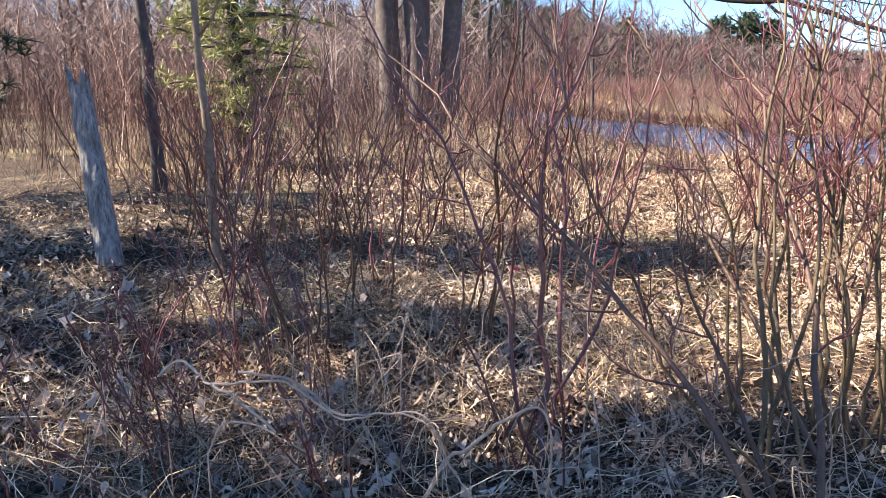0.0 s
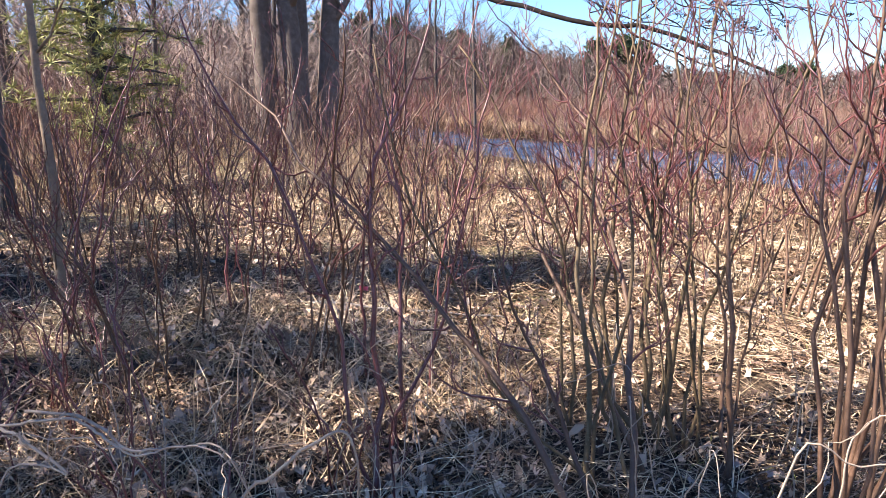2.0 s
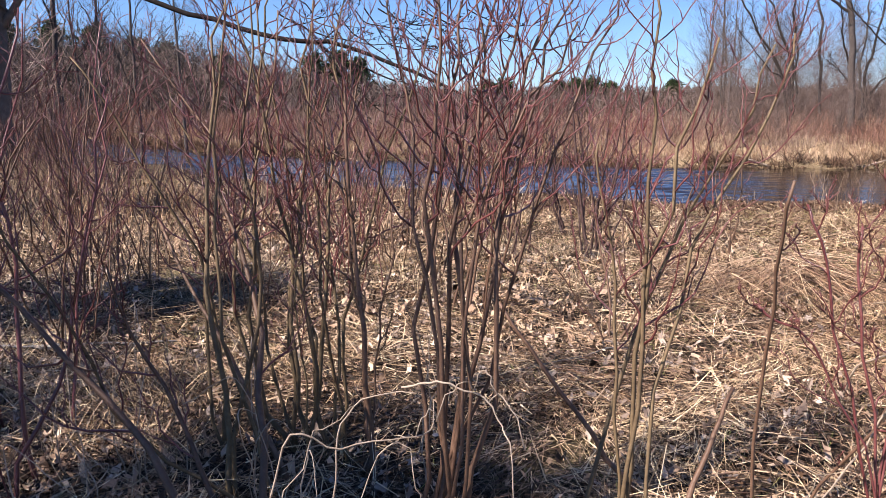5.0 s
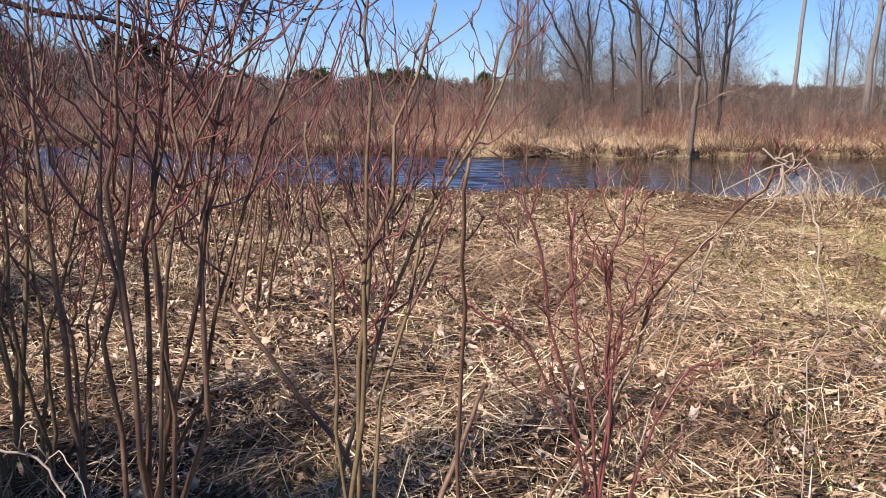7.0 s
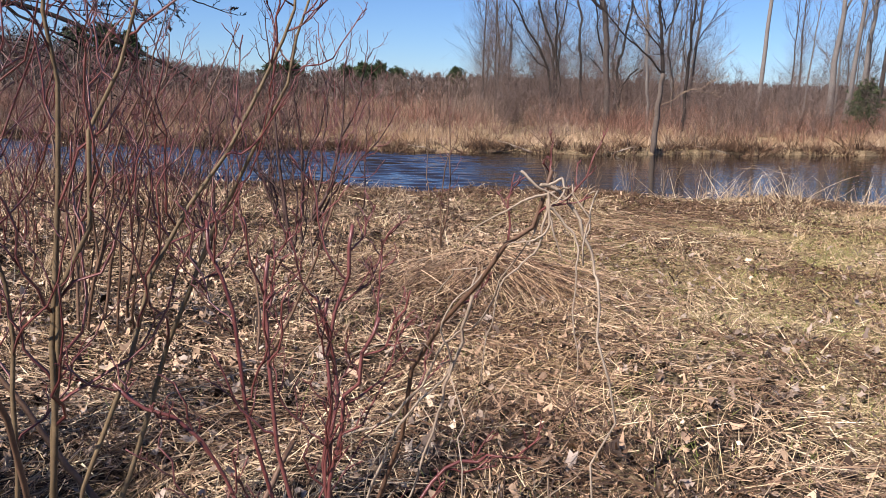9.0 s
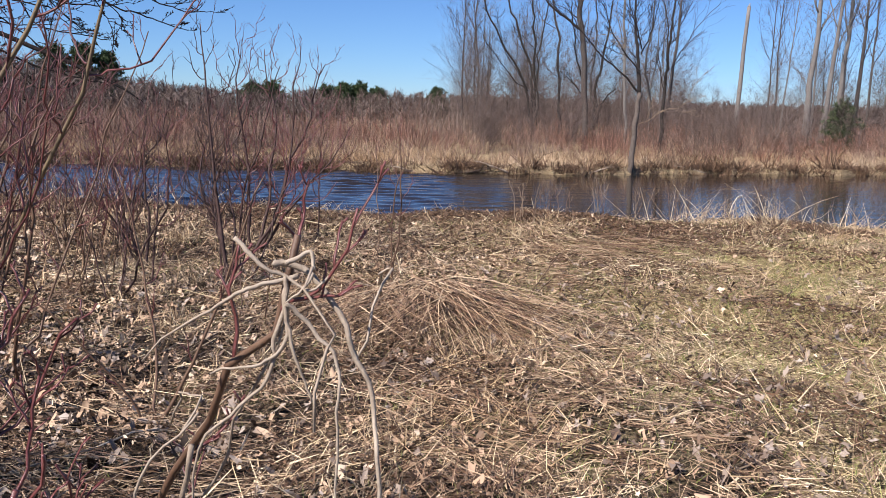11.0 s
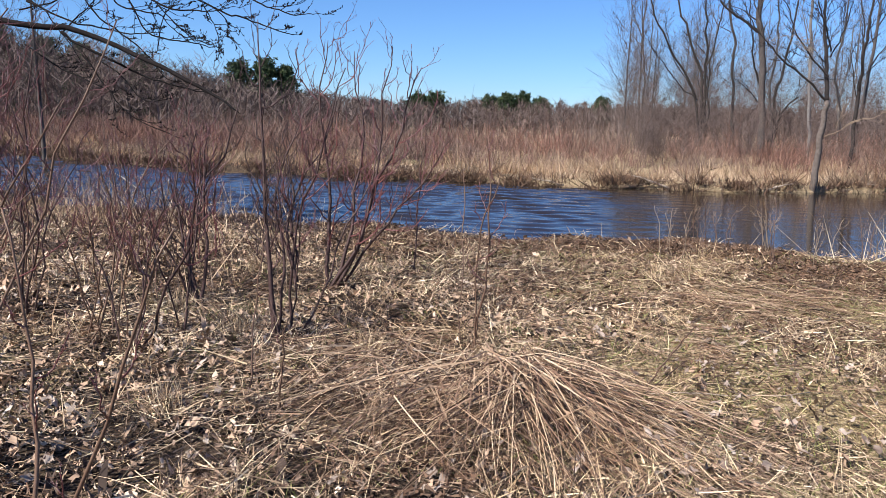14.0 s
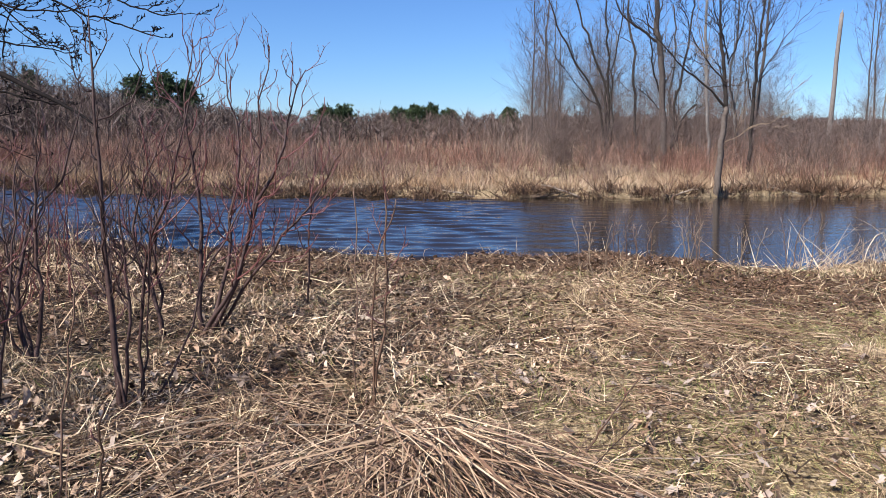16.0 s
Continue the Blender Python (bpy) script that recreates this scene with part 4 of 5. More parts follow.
    x, y = np.repeat(cx, k) + rng.normal(0, 0.1, m * k), np.repeat(cy, k) + rng.normal(0, 0.1, m * k)
    b = on_land(x, y)
    h = rng.uniform(0.02, 0.08, m * k)
    t = b + np.stack([rng.normal(0, 0.6, m * k) * h, rng.normal(0, 0.6, m * k) * h, h], 1)
    ob = array_part("new_grass", *blades(rng, b, t, rng.uniform(0.003, 0.006, m * k), 0.2, 1), GREEN)
    tagged(ob, "short new green grass blades among straw", "grass", kind="stuff")


build_litter()


# ---- shrubs on the near bank: foot x, y, bend x, y, z, tip x, y, z ----
def bent_shrub(name, seed, stems, label, r=0.011, twig=0.5, count=9, mat=BROWN_BARK, twig_mat=RED_BARK, group="red-twigged shrubs", start=0.4, depth=1, sway=0.15, up=0.3, twig_r=0.0056):
    rng = random.Random(seed)
    fx, fy = stems[0][0], stems[0][1]
    fz = land_z(fx, fy)
    bush = tagged(new(name), label, "shrub", group)
    bush.location = (fx, fy, fz)
    o = Vector((fx, fy, fz))
    for x, y, mx, my, mz, tx, ty, tz in stems:
        foot = Vector((x, y, land_z(x, y) - 0.04)) - o
        rr = r * rng.uniform(0.75, 1.2) * max(0.55, min(1.2, tz / 1.8))
        line = through_points(rng, [foot, Vector((mx, my, mz)) - o, Vector((tx, ty, tz)) - o], rr, 0.0032, sway)
        stem = mesh_part("stem", *tubes([line], 6), mat, bush)
        turn = rng.uniform(0, 2 * math.pi)
        n = len(line) - 1
        for k in range(count):
            f = start + (1 - start) * (k + rng.random() * 0.9) / count
            i = min(int(f * n), n - 1)
            p = line[i][0].lerp(line[i + 1][0], f * n - i)
            d = (line[i + 1][0] - line[i][0]).normalized()
            a = turn + k * 2.5 + rng.gauss(0, 0.5)
            side = Vector((math.cos(a), math.sin(a), 0))
            side = (side - d * side.dot(d)).normalized()
            th = rng.uniform(0.5, 1.05)
            wv = d * math.cos(th) + side * math.sin(th)
            ln = twig * max(0.5, tz / 1.8) * rng.uniform(0.45, 1.35) * (1.2 - 0.6 * f)
            end = p + (wv * 0.85 + d * 0.1 + Vector((0, 0, up))).normalized() * ln
            tw = through_points(rng, [p, p + wv * ln * 0.45, end], min(line[i][1] * 0.68, twig_r), twig_r * 0.32, 0.2, 4)
            group_lines = [tw] + side_twigs(rng, tw, rng.randint(2, 4), ln * 0.5, 0.85, 0.25, twig_r * 0.62, depth, 0.3)
            mesh_part("twig", *tubes(group_lines, 3), twig_mat, stem)
    return bush

bent_shrub("red_twig_shrub", 201, [
    (-1.06, 2.66, -1.51, 2.45, 0.45, -1.96, 2.41, 1.63),
    (-1.38, 3.05, -1.46, 3.18, 0.68, -1.97, 3.13, 1.67),
    (-1.16, 3.06, -1.33, 3.13, 0.78, -1.20, 3.45, 1.88),
    (-0.95, 3.13, -1.14, 3.28, 0.94, -1.37, 3.40, 1.89),
    (-0.92, 3.15, -0.99, 3.36, 0.89, -0.98, 3.64, 1.86),
    (-0.83, 3.04, -0.95, 3.11, 0.93, -0.99, 3.22, 1.80),
    (-1.01, 2.98, -1.03, 3.02, 0.59, -0.97, 3.09, 1.15),
    (-1.38, 3.02, -1.49, 3.23, 0.81, -1.40, 3.55, 1.55),
], "tall crooked red-brown shrub in dappled shade", r=0.011, twig=0.55, count=12, mat=OLIVE_BARK)
bent_shrub("brown_shrub", 202, [
    (-0.73, 2.95, -0.81, 3.10, 0.95, -0.91, 3.20, 1.81),
    (-0.73, 2.95, -0.70, 3.06, 0.55, -0.66, 3.18, 1.16),
    (-0.72, 3.01, -0.84, 3.21, 0.71, -1.07, 3.41, 1.65),
], "olive-brown forked shrub stem at the shade's edge", r=0.013, mat=BROWN_BARK, twig_mat=BROWN_BARK)
bent_shrub("red_twig_shrub", 203, [
    (-1.85, 2.21, -2.15, 2.25, 0.89, -2.62, 2.17, 1.74),
    (-1.84, 2.18, -1.96, 2.38, 0.85, -1.90, 2.73, 1.81),
    (-1.98, 2.68, -2.08, 2.83, 0.87, -2.22, 2.99, 1.85),
    (-2.10, 3.10, -2.13, 3.27, 0.60, -2.11, 3.65, 1.91),
    (-2.54, 3.27, -2.59, 3.32, 0.74, -2.47, 3.59, 1.90),
    (-1.98, 2.50, -1.84, 2.79, 0.71, -1.78, 3.06, 1.52),
], "shaded red-twigged shrub leaning over leaf litter", mat=RED_BARK)
bent_shrub("red_twig_shrub", 204, [
    (-0.42, 2.38, -0.50, 2.63, 1.08, -0.61, 2.84, 1.88),
    (-0.45, 2.40, -0.37, 2.56, 1.03, -0.16, 2.71, 1.86),
    (-0.45, 2.39, -0.21, 2.60, 1.08, 0.05, 2.77, 1.87),
    (-0.44, 2.39, -0.14, 2.57, 0.99, 0.16, 2.74, 1.83),
    (-0.48, 2.43, -0.45, 2.53, 1.18, -0.42, 2.59, 1.87),
    (-0.32, 2.39, -0.21, 2.62, 1.17, -0.04, 2.79, 1.91),
    (-0.50, 2.40, -0.41, 2.60, 1.17, -0.34, 2.75, 1.88),
    (-0.34, 2.41, -0.26, 2.56, 1.23, -0.29, 2.66, 1.86),
    (-0.36, 2.42, -0.27, 2.51, 1.13, 0.02, 2.54, 1.72),
    (-0.42, 2.39, -0.35, 2.66, 1.26, -0.22, 2.83, 1.91),
], "dense vase-shaped red-twigged shrub, tallest on the bank", r=0.0095, count=9, start=0.45, twig=0.55, mat=BROWN_BARK)
bent_shrub("brown_shrub", 205, [
    (-1.08, 3.13, -1.38, 3.29, 0.94, -1.69, 3.41, 1.53),
    (-1.08, 3.12, -1.10, 3.36, 1.09, -1.07, 3.56, 1.99),
    (-1.02, 3.11, -1.15, 3.37, 0.97, -1.36, 3.64, 2.00),
    (-1.07, 3.12, -1.31, 3.34, 0.98, -1.26, 3.57, 1.99),
    (-0.94, 3.11, -1.12, 3.38, 1.02, -1.49, 3.62, 1.77),
    (-0.90, 3.12, -0.80, 3.25, 0.89, -0.49, 3.41, 1.92),
    (-1.03, 3.12, -0.98, 3.37, 1.09, -0.92, 3.59, 2.00),
], "tall brown shrub with splayed dark stems", r=0.011, count=7, twig=0.55, mat=OLIVE_BARK)
bent_shrub("brown_shrub", 206, [
    (-1.00, 2.63, -1.26, 2.79, 1.02, -1.23, 2.94, 1.89),
    (-1.16, 2.60, -1.32, 2.86, 0.95, -1.32, 3.11, 1.92),
    (-1.15, 2.61, -1.12, 2.85, 0.99, -1.19, 3.08, 1.91),
], "dark slender brown shrub beside taller stems", r=0.0105, count=6, twig=0.5, mat=OLIVE_BARK)
bent_shrub("pale_shrub", 207, [
    (0.16, 2.30, 0.22, 2.36, 0.94, 0.23, 2.47, 1.82),
    (0.16, 2.30, 0.23, 2.36, 0.91, 0.41, 2.44, 1.66),
    (0.18, 2.29, 0.14, 2.36, 0.84, 0.08, 2.42, 1.36),
    (0.13, 2.25, 0.38, 2.50, 1.04, 0.69, 2.67, 1.69),
    (0.10, 2.75, 0.38, 2.95, 0.88, 0.72, 2.95, 1.68),
], "pale-stemmed shrub with long side branches", r=0.0085, mat=OLIVE_BARK)
bent_shrub("dead_stick", 208, [
    (0.40, 1.82, 0.385, 1.77, 0.85, 0.37, 1.62, 1.33),
], "single straight dark dead stick standing upright", sway=0.06, r=0.007, count=1, twig=0.1, mat=BROWN_BARK, group="upright sticks")
bent_shrub("low_red_shrub", 209, [
    (0.74, 1.85, 0.62, 2.01, 0.93, 0.56, 2.08, 1.23),
    (0.72, 1.88, 0.67, 1.96, 0.89, 0.66, 2.00, 1.19),
    (0.72, 1.87, 0.74, 1.98, 0.85, 0.79, 2.04, 1.23),
    (0.72, 1.88, 0.75, 1.96, 0.83, 0.83, 1.99, 1.09),
    (0.75, 1.88, 0.62, 1.95, 0.78, 0.43, 1.98, 1.00),
    (0.70, 1.88, 0.85, 1.95, 0.71, 1.01, 1.98, 0.85),
    (0.74, 1.87, 0.75, 1.98, 0.81, 0.75, 2.04, 1.11),
], "low bright red shrub tangled with bleached vines", r=0.0055, count=6, twig=0.3, mat=RED_BARK)
bent_shrub("sapling", 210, [
    (0.51, 7.58, 0.39, 7.81, 0.83, 0.28, 8.11, 2.13),
    (0.52, 7.58, 0.52, 7.72, 0.68, 0.48, 7.85, 1.19),
    (0.47, 7.67, 0.39, 7.87, 0.52, 0.10, 8.03, 0.77),
], "young pale-brown sapling beside leafy ground", r=0.02, twig_r=0.007, twig=0.5, mat=DARK_STEM, twig_mat=DARK_STEM, group="saplings", count=14, start=0.35, up=0.6, sway=0.1)
bent_shrub("sapling", 211, [
    (-0.30, 8.45, -0.42, 8.66, 0.64, -0.07, 8.91, 1.68),
    (-0.34, 8.52, -0.54, 8.76, 0.50, -0.65, 9.02, 1.20),
    (-0.28, 8.45, -0.31, 8.62, 0.76, -0.30, 8.77, 1.44),
    (-0.32, 8.52, -0.54, 8.48, 0.40, -0.71, 8.43, 0.68),
], "slim leafless sapling before the river", twig_mat=DARK_STEM, r=0.02, twig_r=0.0078, twig=0.5, mat=DARK_STEM, group="saplings", count=14, start=0.3, up=0.4)
bent_shrub("sapling", 212, [
    (0.34, 9.03, 0.22, 9.25, 0.63, 0.63, 9.52, 1.71),
    (0.33, 9.03, 0.08, 9.31, 0.76, 0.39, 9.60, 1.71),
    (0.32, 9.11, 0.24, 9.37, 0.75, 0.11, 9.61, 1.36),
], "slim leafless sapling before the river", twig_mat=DARK_STEM, r=0.02, twig_r=0.0078, twig=0.5, mat=DARK_STEM, group="saplings", count=14, start=0.3, up=0.4)
bent_shrub("sapling", 213, [
    (0.59, 9.02, 0.93, 9.13, 0.69, 1.10, 9.35, 2.08),
    (0.61, 9.14, 0.57, 9.33, 0.75, 0.50, 9.61, 2.15),
    (0.65, 9.14, 1.18, 9.12, 0.73, 1.62, 9.09, 1.32),
    (0.59, 9.10, 0.77, 9.34, 0.84, 0.73, 9.64, 2.06),
    (0.64, 9.10, 1.00, 9.26, 0.98, 1.35, 9.41, 1.92),
], "slim leafless sapling before the river", r=0.02, twig_r=0.0078, twig=0.5, mat=DARK_STEM, group="saplings", count=14, start=0.3, up=0.4)
bent_shrub("sapling", 214, [
    (1.82, 7.58, 1.90, 7.59, 0.51, 1.86, 7.68, 1.45),
    (1.83, 7.58, 1.85, 7.56, 0.70, 1.96, 7.51, 1.12),
], "thin leafless sapling rising from straw heap", r=0.012, count=5, twig=0.3, mat=BROWN_BARK, group="saplings")
bent_shrub("dead_stick", 215, [
    (1.74, 7.63, 1.75, 7.81, 0.59, 1.73, 7.99, 1.15),
], "thin dark dead stick in the straw", r=0.009, count=1, twig=0.12, mat=BROWN_BARK, group="upright sticks")
bent_shrub("dead_stick", 216, [
    (0.70, 6.26, 0.69, 6.39, 0.32, 0.73, 6.56, 0.89),
], "thin dark dead stick in the straw", r=0.009, count=1, twig=0.12, mat=BROWN_BARK, group="upright sticks")
bent_shrub("dead_stick", 217, [
    (0.84, 6.30, 0.87, 6.26, 0.27, 0.91, 6.22, 0.51),
], "thin dark dead stick in the straw", r=0.009, count=1, twig=0.12, mat=BROWN_BARK, group="upright sticks")
bent_shrub("dead_stick", 218, [
    (-0.30, 7.61, -0.35, 7.73, 0.29, -0.40, 7.86, 0.60),
], "thin dark dead stick in the straw", r=0.009, count=1, twig=0.12, mat=BROWN_BARK, group="upright sticks")
bent_shrub("dead_stick", 219, [
    (2.73, 6.72, 2.83, 6.72, 0.16, 3.01, 6.73, 0.40),
], "thin dark dead stick in the straw", r=0.009, count=1, twig=0.12, mat=BROWN_BARK, group="upright sticks")
bent_shrub("brown_shrub", 220, [
    (0.40, 4.73, 0.60, 4.75, 0.30, 0.93, 4.78, 1.15),
    (0.40, 4.75, 0.24, 4.72, 0.28, -0.20, 4.70, 0.80),
    (0.44, 4.74, 0.40, 4.95, 0.42, 0.22, 5.14, 1.15),
], "grey-brown shrub with thick leaning crossed stems", r=0.016, count=4, twig=0.3, mat=BROWN_BARK, sway=0.1)
bent_shrub("red_twig_shrub", 221, [
    (-0.21, 7.05, -0.22, 7.24, 0.50, -0.51, 7.46, 1.17),
    (-0.30, 7.18, -0.11, 7.15, 0.74, 0.00, 7.09, 1.27),
    (-0.31, 7.11, -0.52, 7.24, 0.61, -0.70, 7.34, 1.05),
    (-0.26, 7.18, 0.12, 7.15, 0.71, 0.18, 7.11, 1.38),
], "small leafless red-twigged shrub near the bank", r=0.012, twig_r=0.0065, count=9, mat=DARK_STEM)
bent_shrub("red_twig_shrub", 222, [
    (-0.09, 7.48, -0.04, 7.65, 0.63, -0.03, 7.84, 1.32),
    (-0.15, 7.56, -0.27, 7.58, 0.56, -0.34, 7.60, 1.04),
], "small leafless red-twigged shrub near the bank", r=0.012, twig_r=0.0065, count=9, mat=DARK_STEM)
bent_shrub("red_twig_shrub", 223, [
    (-1.35, 7.88, -1.20, 7.84, 0.71, -1.35, 7.82, 1.55),
    (-1.31, 7.88, -1.21, 8.04, 0.77, -0.97, 8.17, 1.34),
    (-1.38, 7.97, -1.37, 7.92, 0.78, -1.22, 7.93, 1.88),
], "small leafless red-twigged shrub near the bank", r=0.012, twig_r=0.0065, count=9, mat=DARK_STEM)
bent_shrub("red_twig_shrub", 224, [
    (0.59, 7.65, 0.65, 7.69, 0.61, 0.73, 7.73, 1.25),
    (0.57, 7.53, 0.41, 7.85, 0.49, 0.31, 8.17, 1.03),
    (0.61, 7.65, 0.93, 7.92, 0.74, 1.20, 8.17, 1.36),
    (0.59, 7.65, 0.62, 7.75, 0.75, 0.93, 7.86, 1.80),
    (1.25, 9.94, 1.29, 10.02, 0.54, 1.36, 10.15, 1.34),
], "small leafless red-twigged shrub near the bank", r=0.012, twig_r=0.0065, count=9, mat=DARK_STEM)
bent_shrub("red_twig_shrub", 226, [
    (-0.86, 6.14, -0.69, 6.40, 1.06, -0.60, 6.64, 1.98),
    (-0.89, 6.14, -0.83, 6.42, 1.06, -0.79, 6.70, 2.04),
    (-0.89, 6.23, -0.59, 6.38, 0.91, -0.26, 6.48, 1.53),
    (-0.92, 6.13, -0.92, 6.40, 0.90, -0.89, 6.67, 1.79),
    (-0.88, 6.32, -0.70, 6.38, 0.65, -0.37, 6.41, 1.13),
], "arching red-twigged shrub with pale twig tips", r=0.012, twig_r=0.006, count=7, twig=0.5)
bent_shrub("red_twig_shrub", 229, [
    (-0.61, 5.33, -0.54, 5.40, 0.81, -0.42, 5.48, 1.73),
    (-0.54, 5.32, -0.37, 5.45, 0.87, -0.10, 5.55, 1.74),
    (-0.64, 5.33, -0.74, 5.55, 0.86, -0.91, 5.75, 1.53),
    (-0.40, 5.53, -0.30, 5.58, 0.96, -0.10, 5.61, 1.93),
    (-0.44, 5.53, -0.18, 5.73, 0.66, 0.24, 6.01, 1.86),
], "leafless red-twigged shrub rising from straw and leaves", r=0.011, count=6)


bent_shrub("brown_shrub", 232, [
    (-0.93, 2.08, -1.65, 2.44, 0.63, -3.20, 2.87, 1.62),
    (-0.90, 2.15, -1.30, 2.48, 0.46, -1.50, 2.47, 0.95),
    (-0.98, 2.10, -1.15, 2.85, 0.80, -1.75, 3.30, 1.75),
], "long brown shrub branches leaning low over shaded leaves", r=0.019, count=9, twig=0.6, mat=BROWN_BARK, twig_mat=RED_BARK, sway=0.12, start=0.35)
bent_shrub("red_twig_shrub", 233, [
    (-0.55, 5.22, -0.42, 5.20, 0.67, -0.15, 5.20, 1.65),
    (-0.40, 5.20, -0.27, 5.20, 0.93, 0.10, 5.22, 1.50),
    (-0.38, 5.24, -0.17, 5.20, 0.90, -0.20, 5.20, 1.45),
], "open crooked red shrub above dark litter", r=0.011, count=8, twig=0.5, mat=BROWN_BARK)


# shrubs further off, alike and many
rng = random.Random(77)
spots = [(-2.9, 4.3), (-3.6, 3.4), (-4.3, 4.6), (-5.2, 5.0), (-4.9, 3.9), (-6.4, 4.4), (-3.3, 6.0), (-2.2, 5.4), (-1.7, 6.6), (-4.4, 7.0), (-6.0, 6.6), (-7.6, 6.0),
         (-8.2, 8.0), (-5.6, 9.0), (-3.4, 8.6), (-1.9, 8.8), (-2.9, 10.6), (-0.9, 10.2), (-6.8, 10.4), (-4.6, 11.8), (-1.6, 12.2), (-3.2, 13.2), (-8.8, 11.5), (-10.0, 9.5),
         (-1.5, 6.9), (-0.6, 7.4), (-1.9, 7.9), (-1.2, 9.2), (-0.4, 11.6), (-2.3, 7.4), (-6.9, 3.6), (-7.3, 4.9), (-1.4, 5.5), (-2.7, 3.1), (-3.3, 2.4),
         (-4.4, 2.9), (-5.4, 3.5), (-5.9, 4.2), (-3.9, 3.9), (-5.0, 4.6), (-6.6, 5.4), (-4.7, 5.6), (-3.1, 5.1)]
for i, (x, y) in enumerate(spots):
    h = rng.uniform(1.25, 1.9)
    stems = []
    for k in range(rng.randint(5, 9)):
        a, s = rng.uniform(0, 6.28), rng.uniform(0.1, 0.5) * h
        hh = h * rng.uniform(0.6, 1.05)
        dx, dy = math.cos(a) * s, math.sin(a) * s
        ox, oy = x + rng.gauss(0, 0.12), y + rng.gauss(0, 0.12)
        stems.append((ox, oy, ox + dx * 0.35, oy + dy * 0.35, hh * 0.5, ox + dx, oy + dy, hh))
    bent_shrub("red_twig_shrub", 300 + i, stems, "leafless red-twigged shrub standing in dry grass", r=0.009, count=6, twig=0.4, depth=0 if y > 7 else 1,
               mat=RED_BARK if i % 3 == 2 else BROWN_BARK)
# low red suckers in the shade by the path
for i, (x, y) in enumerate([(-2.3, 1.55), (-3.3, 1.8), (-3.7, 2.0), (-1.95, 2.05), (-3.0, 1.5), (-3.4, 2.2), (-3.1, 1.2), (-4.0, 2.6)]):
    stems = []
    for k in range(6):
        ox, oy, a = x + rng.gauss(0, 0.16), y + rng.gauss(0, 0.16), rng.uniform(0, 6.28)
        hh = rng.uniform(0.35, 0.8)
        stems.append((ox, oy, ox + math.cos(a) * 0.05, oy + math.sin(a) * 0.05, hh * 0.5, ox + math.cos(a) * 0.2, oy + math.sin(a) * 0.2, hh))
    bent_shrub("low_red_shrub", 350 + i, stems, "low dark red suckers in shaded straw", mat=RED_BARK, r=0.007, count=4, twig=0.35, depth=0)


# ---- trees, post and limb on the near bank ----
N = "near trees"
bare_tree("river_tree", 401, -10.8, 14.3, 13, 0.3, FURROWED_BARK, 0.22, 2, (0.02, 0.0), 9, "thick dark tree trunk beside the marsh", N, 0.5, 2)
bare_tree("river_tree", 402, -11.9, 14.0, 13, 0.32, FURROWED_BARK, 0.3, 1, (-0.02, 0.0), 9, "thick dark tree trunk beside the marsh", N, 0.5, 2)
bare_tree("river_tree", 403, -12.9, 16.6, 13, 0.3, FURROWED_BARK, 0.3, 1, (0.0, 0.0), 9, "thick dark tree trunk beside the marsh", N, 0.5, 2)
bare_tree("forked_sapling", 404, -5.28, 3.56, 4.2, 0.045, TAN_BARK, 0.38, 1, (-0.045, 0.02), 6, "thin tan-barked forked young tree", N, 0.7, 1, 0.3)
for i in range(22):
    x, y = rng.uniform(-34, -12), rng.uniform(9, 34)
    bare_tree("wood_edge_tree", 410 + i, x, y, rng.uniform(8, 13), rng.uniform(0.06, 0.16), GREY_BARK, 0.15, 1, (rng.uniform(-0.05, 0.05), 0), 12, "grey leafless tree at the wood's edge", N, 0.5, 2, 0.4)
needle_tree("near_pine", 440, -9.05, 1.75, 8.4, 2.8, 0.08, 80, 0.12, 22, "green pine with long soft needles by the path", dense=8)
needle_tree("near_pine", 441, -7.5, -1.6, 9.0, 2.8, 0.5, 35, 0.25, 26, dense=2, blade=0.13, label="green pine with long soft needles by the path")
needle_tree("near_pine", 444, -9.6, -0.9, 9.0, 2.6, 0.3, 30, 0.25, 26, dense=2, blade=0.13, label="green pine with long soft needles by the path")
needle_tree("young_pine", 442, -10.2, 8.1, 7.5, 1.8, 0.06, 64, 0.17, 24, "thin yellow-green young pine behind red shrubs", needles=YELLOW_NEEDLE, rounded=True, blade=0.1, dense=4)
needle_tree("young_pine", 443, -11.3, 3.5, 5.5, 1.7, 0.1, 46, 0.16, 20, "bright green young pine beside the wood", rounded=True, dense=3)
bare_tree("snag_tree", 445, -8.85, 5.6, 7.5, 0.09, GREY_BARK, 0.5, 1, (-0.02, 0.0), 7, "grey dead-limbed tree behind red shrubs", N, 0.6, 1, 0.3)


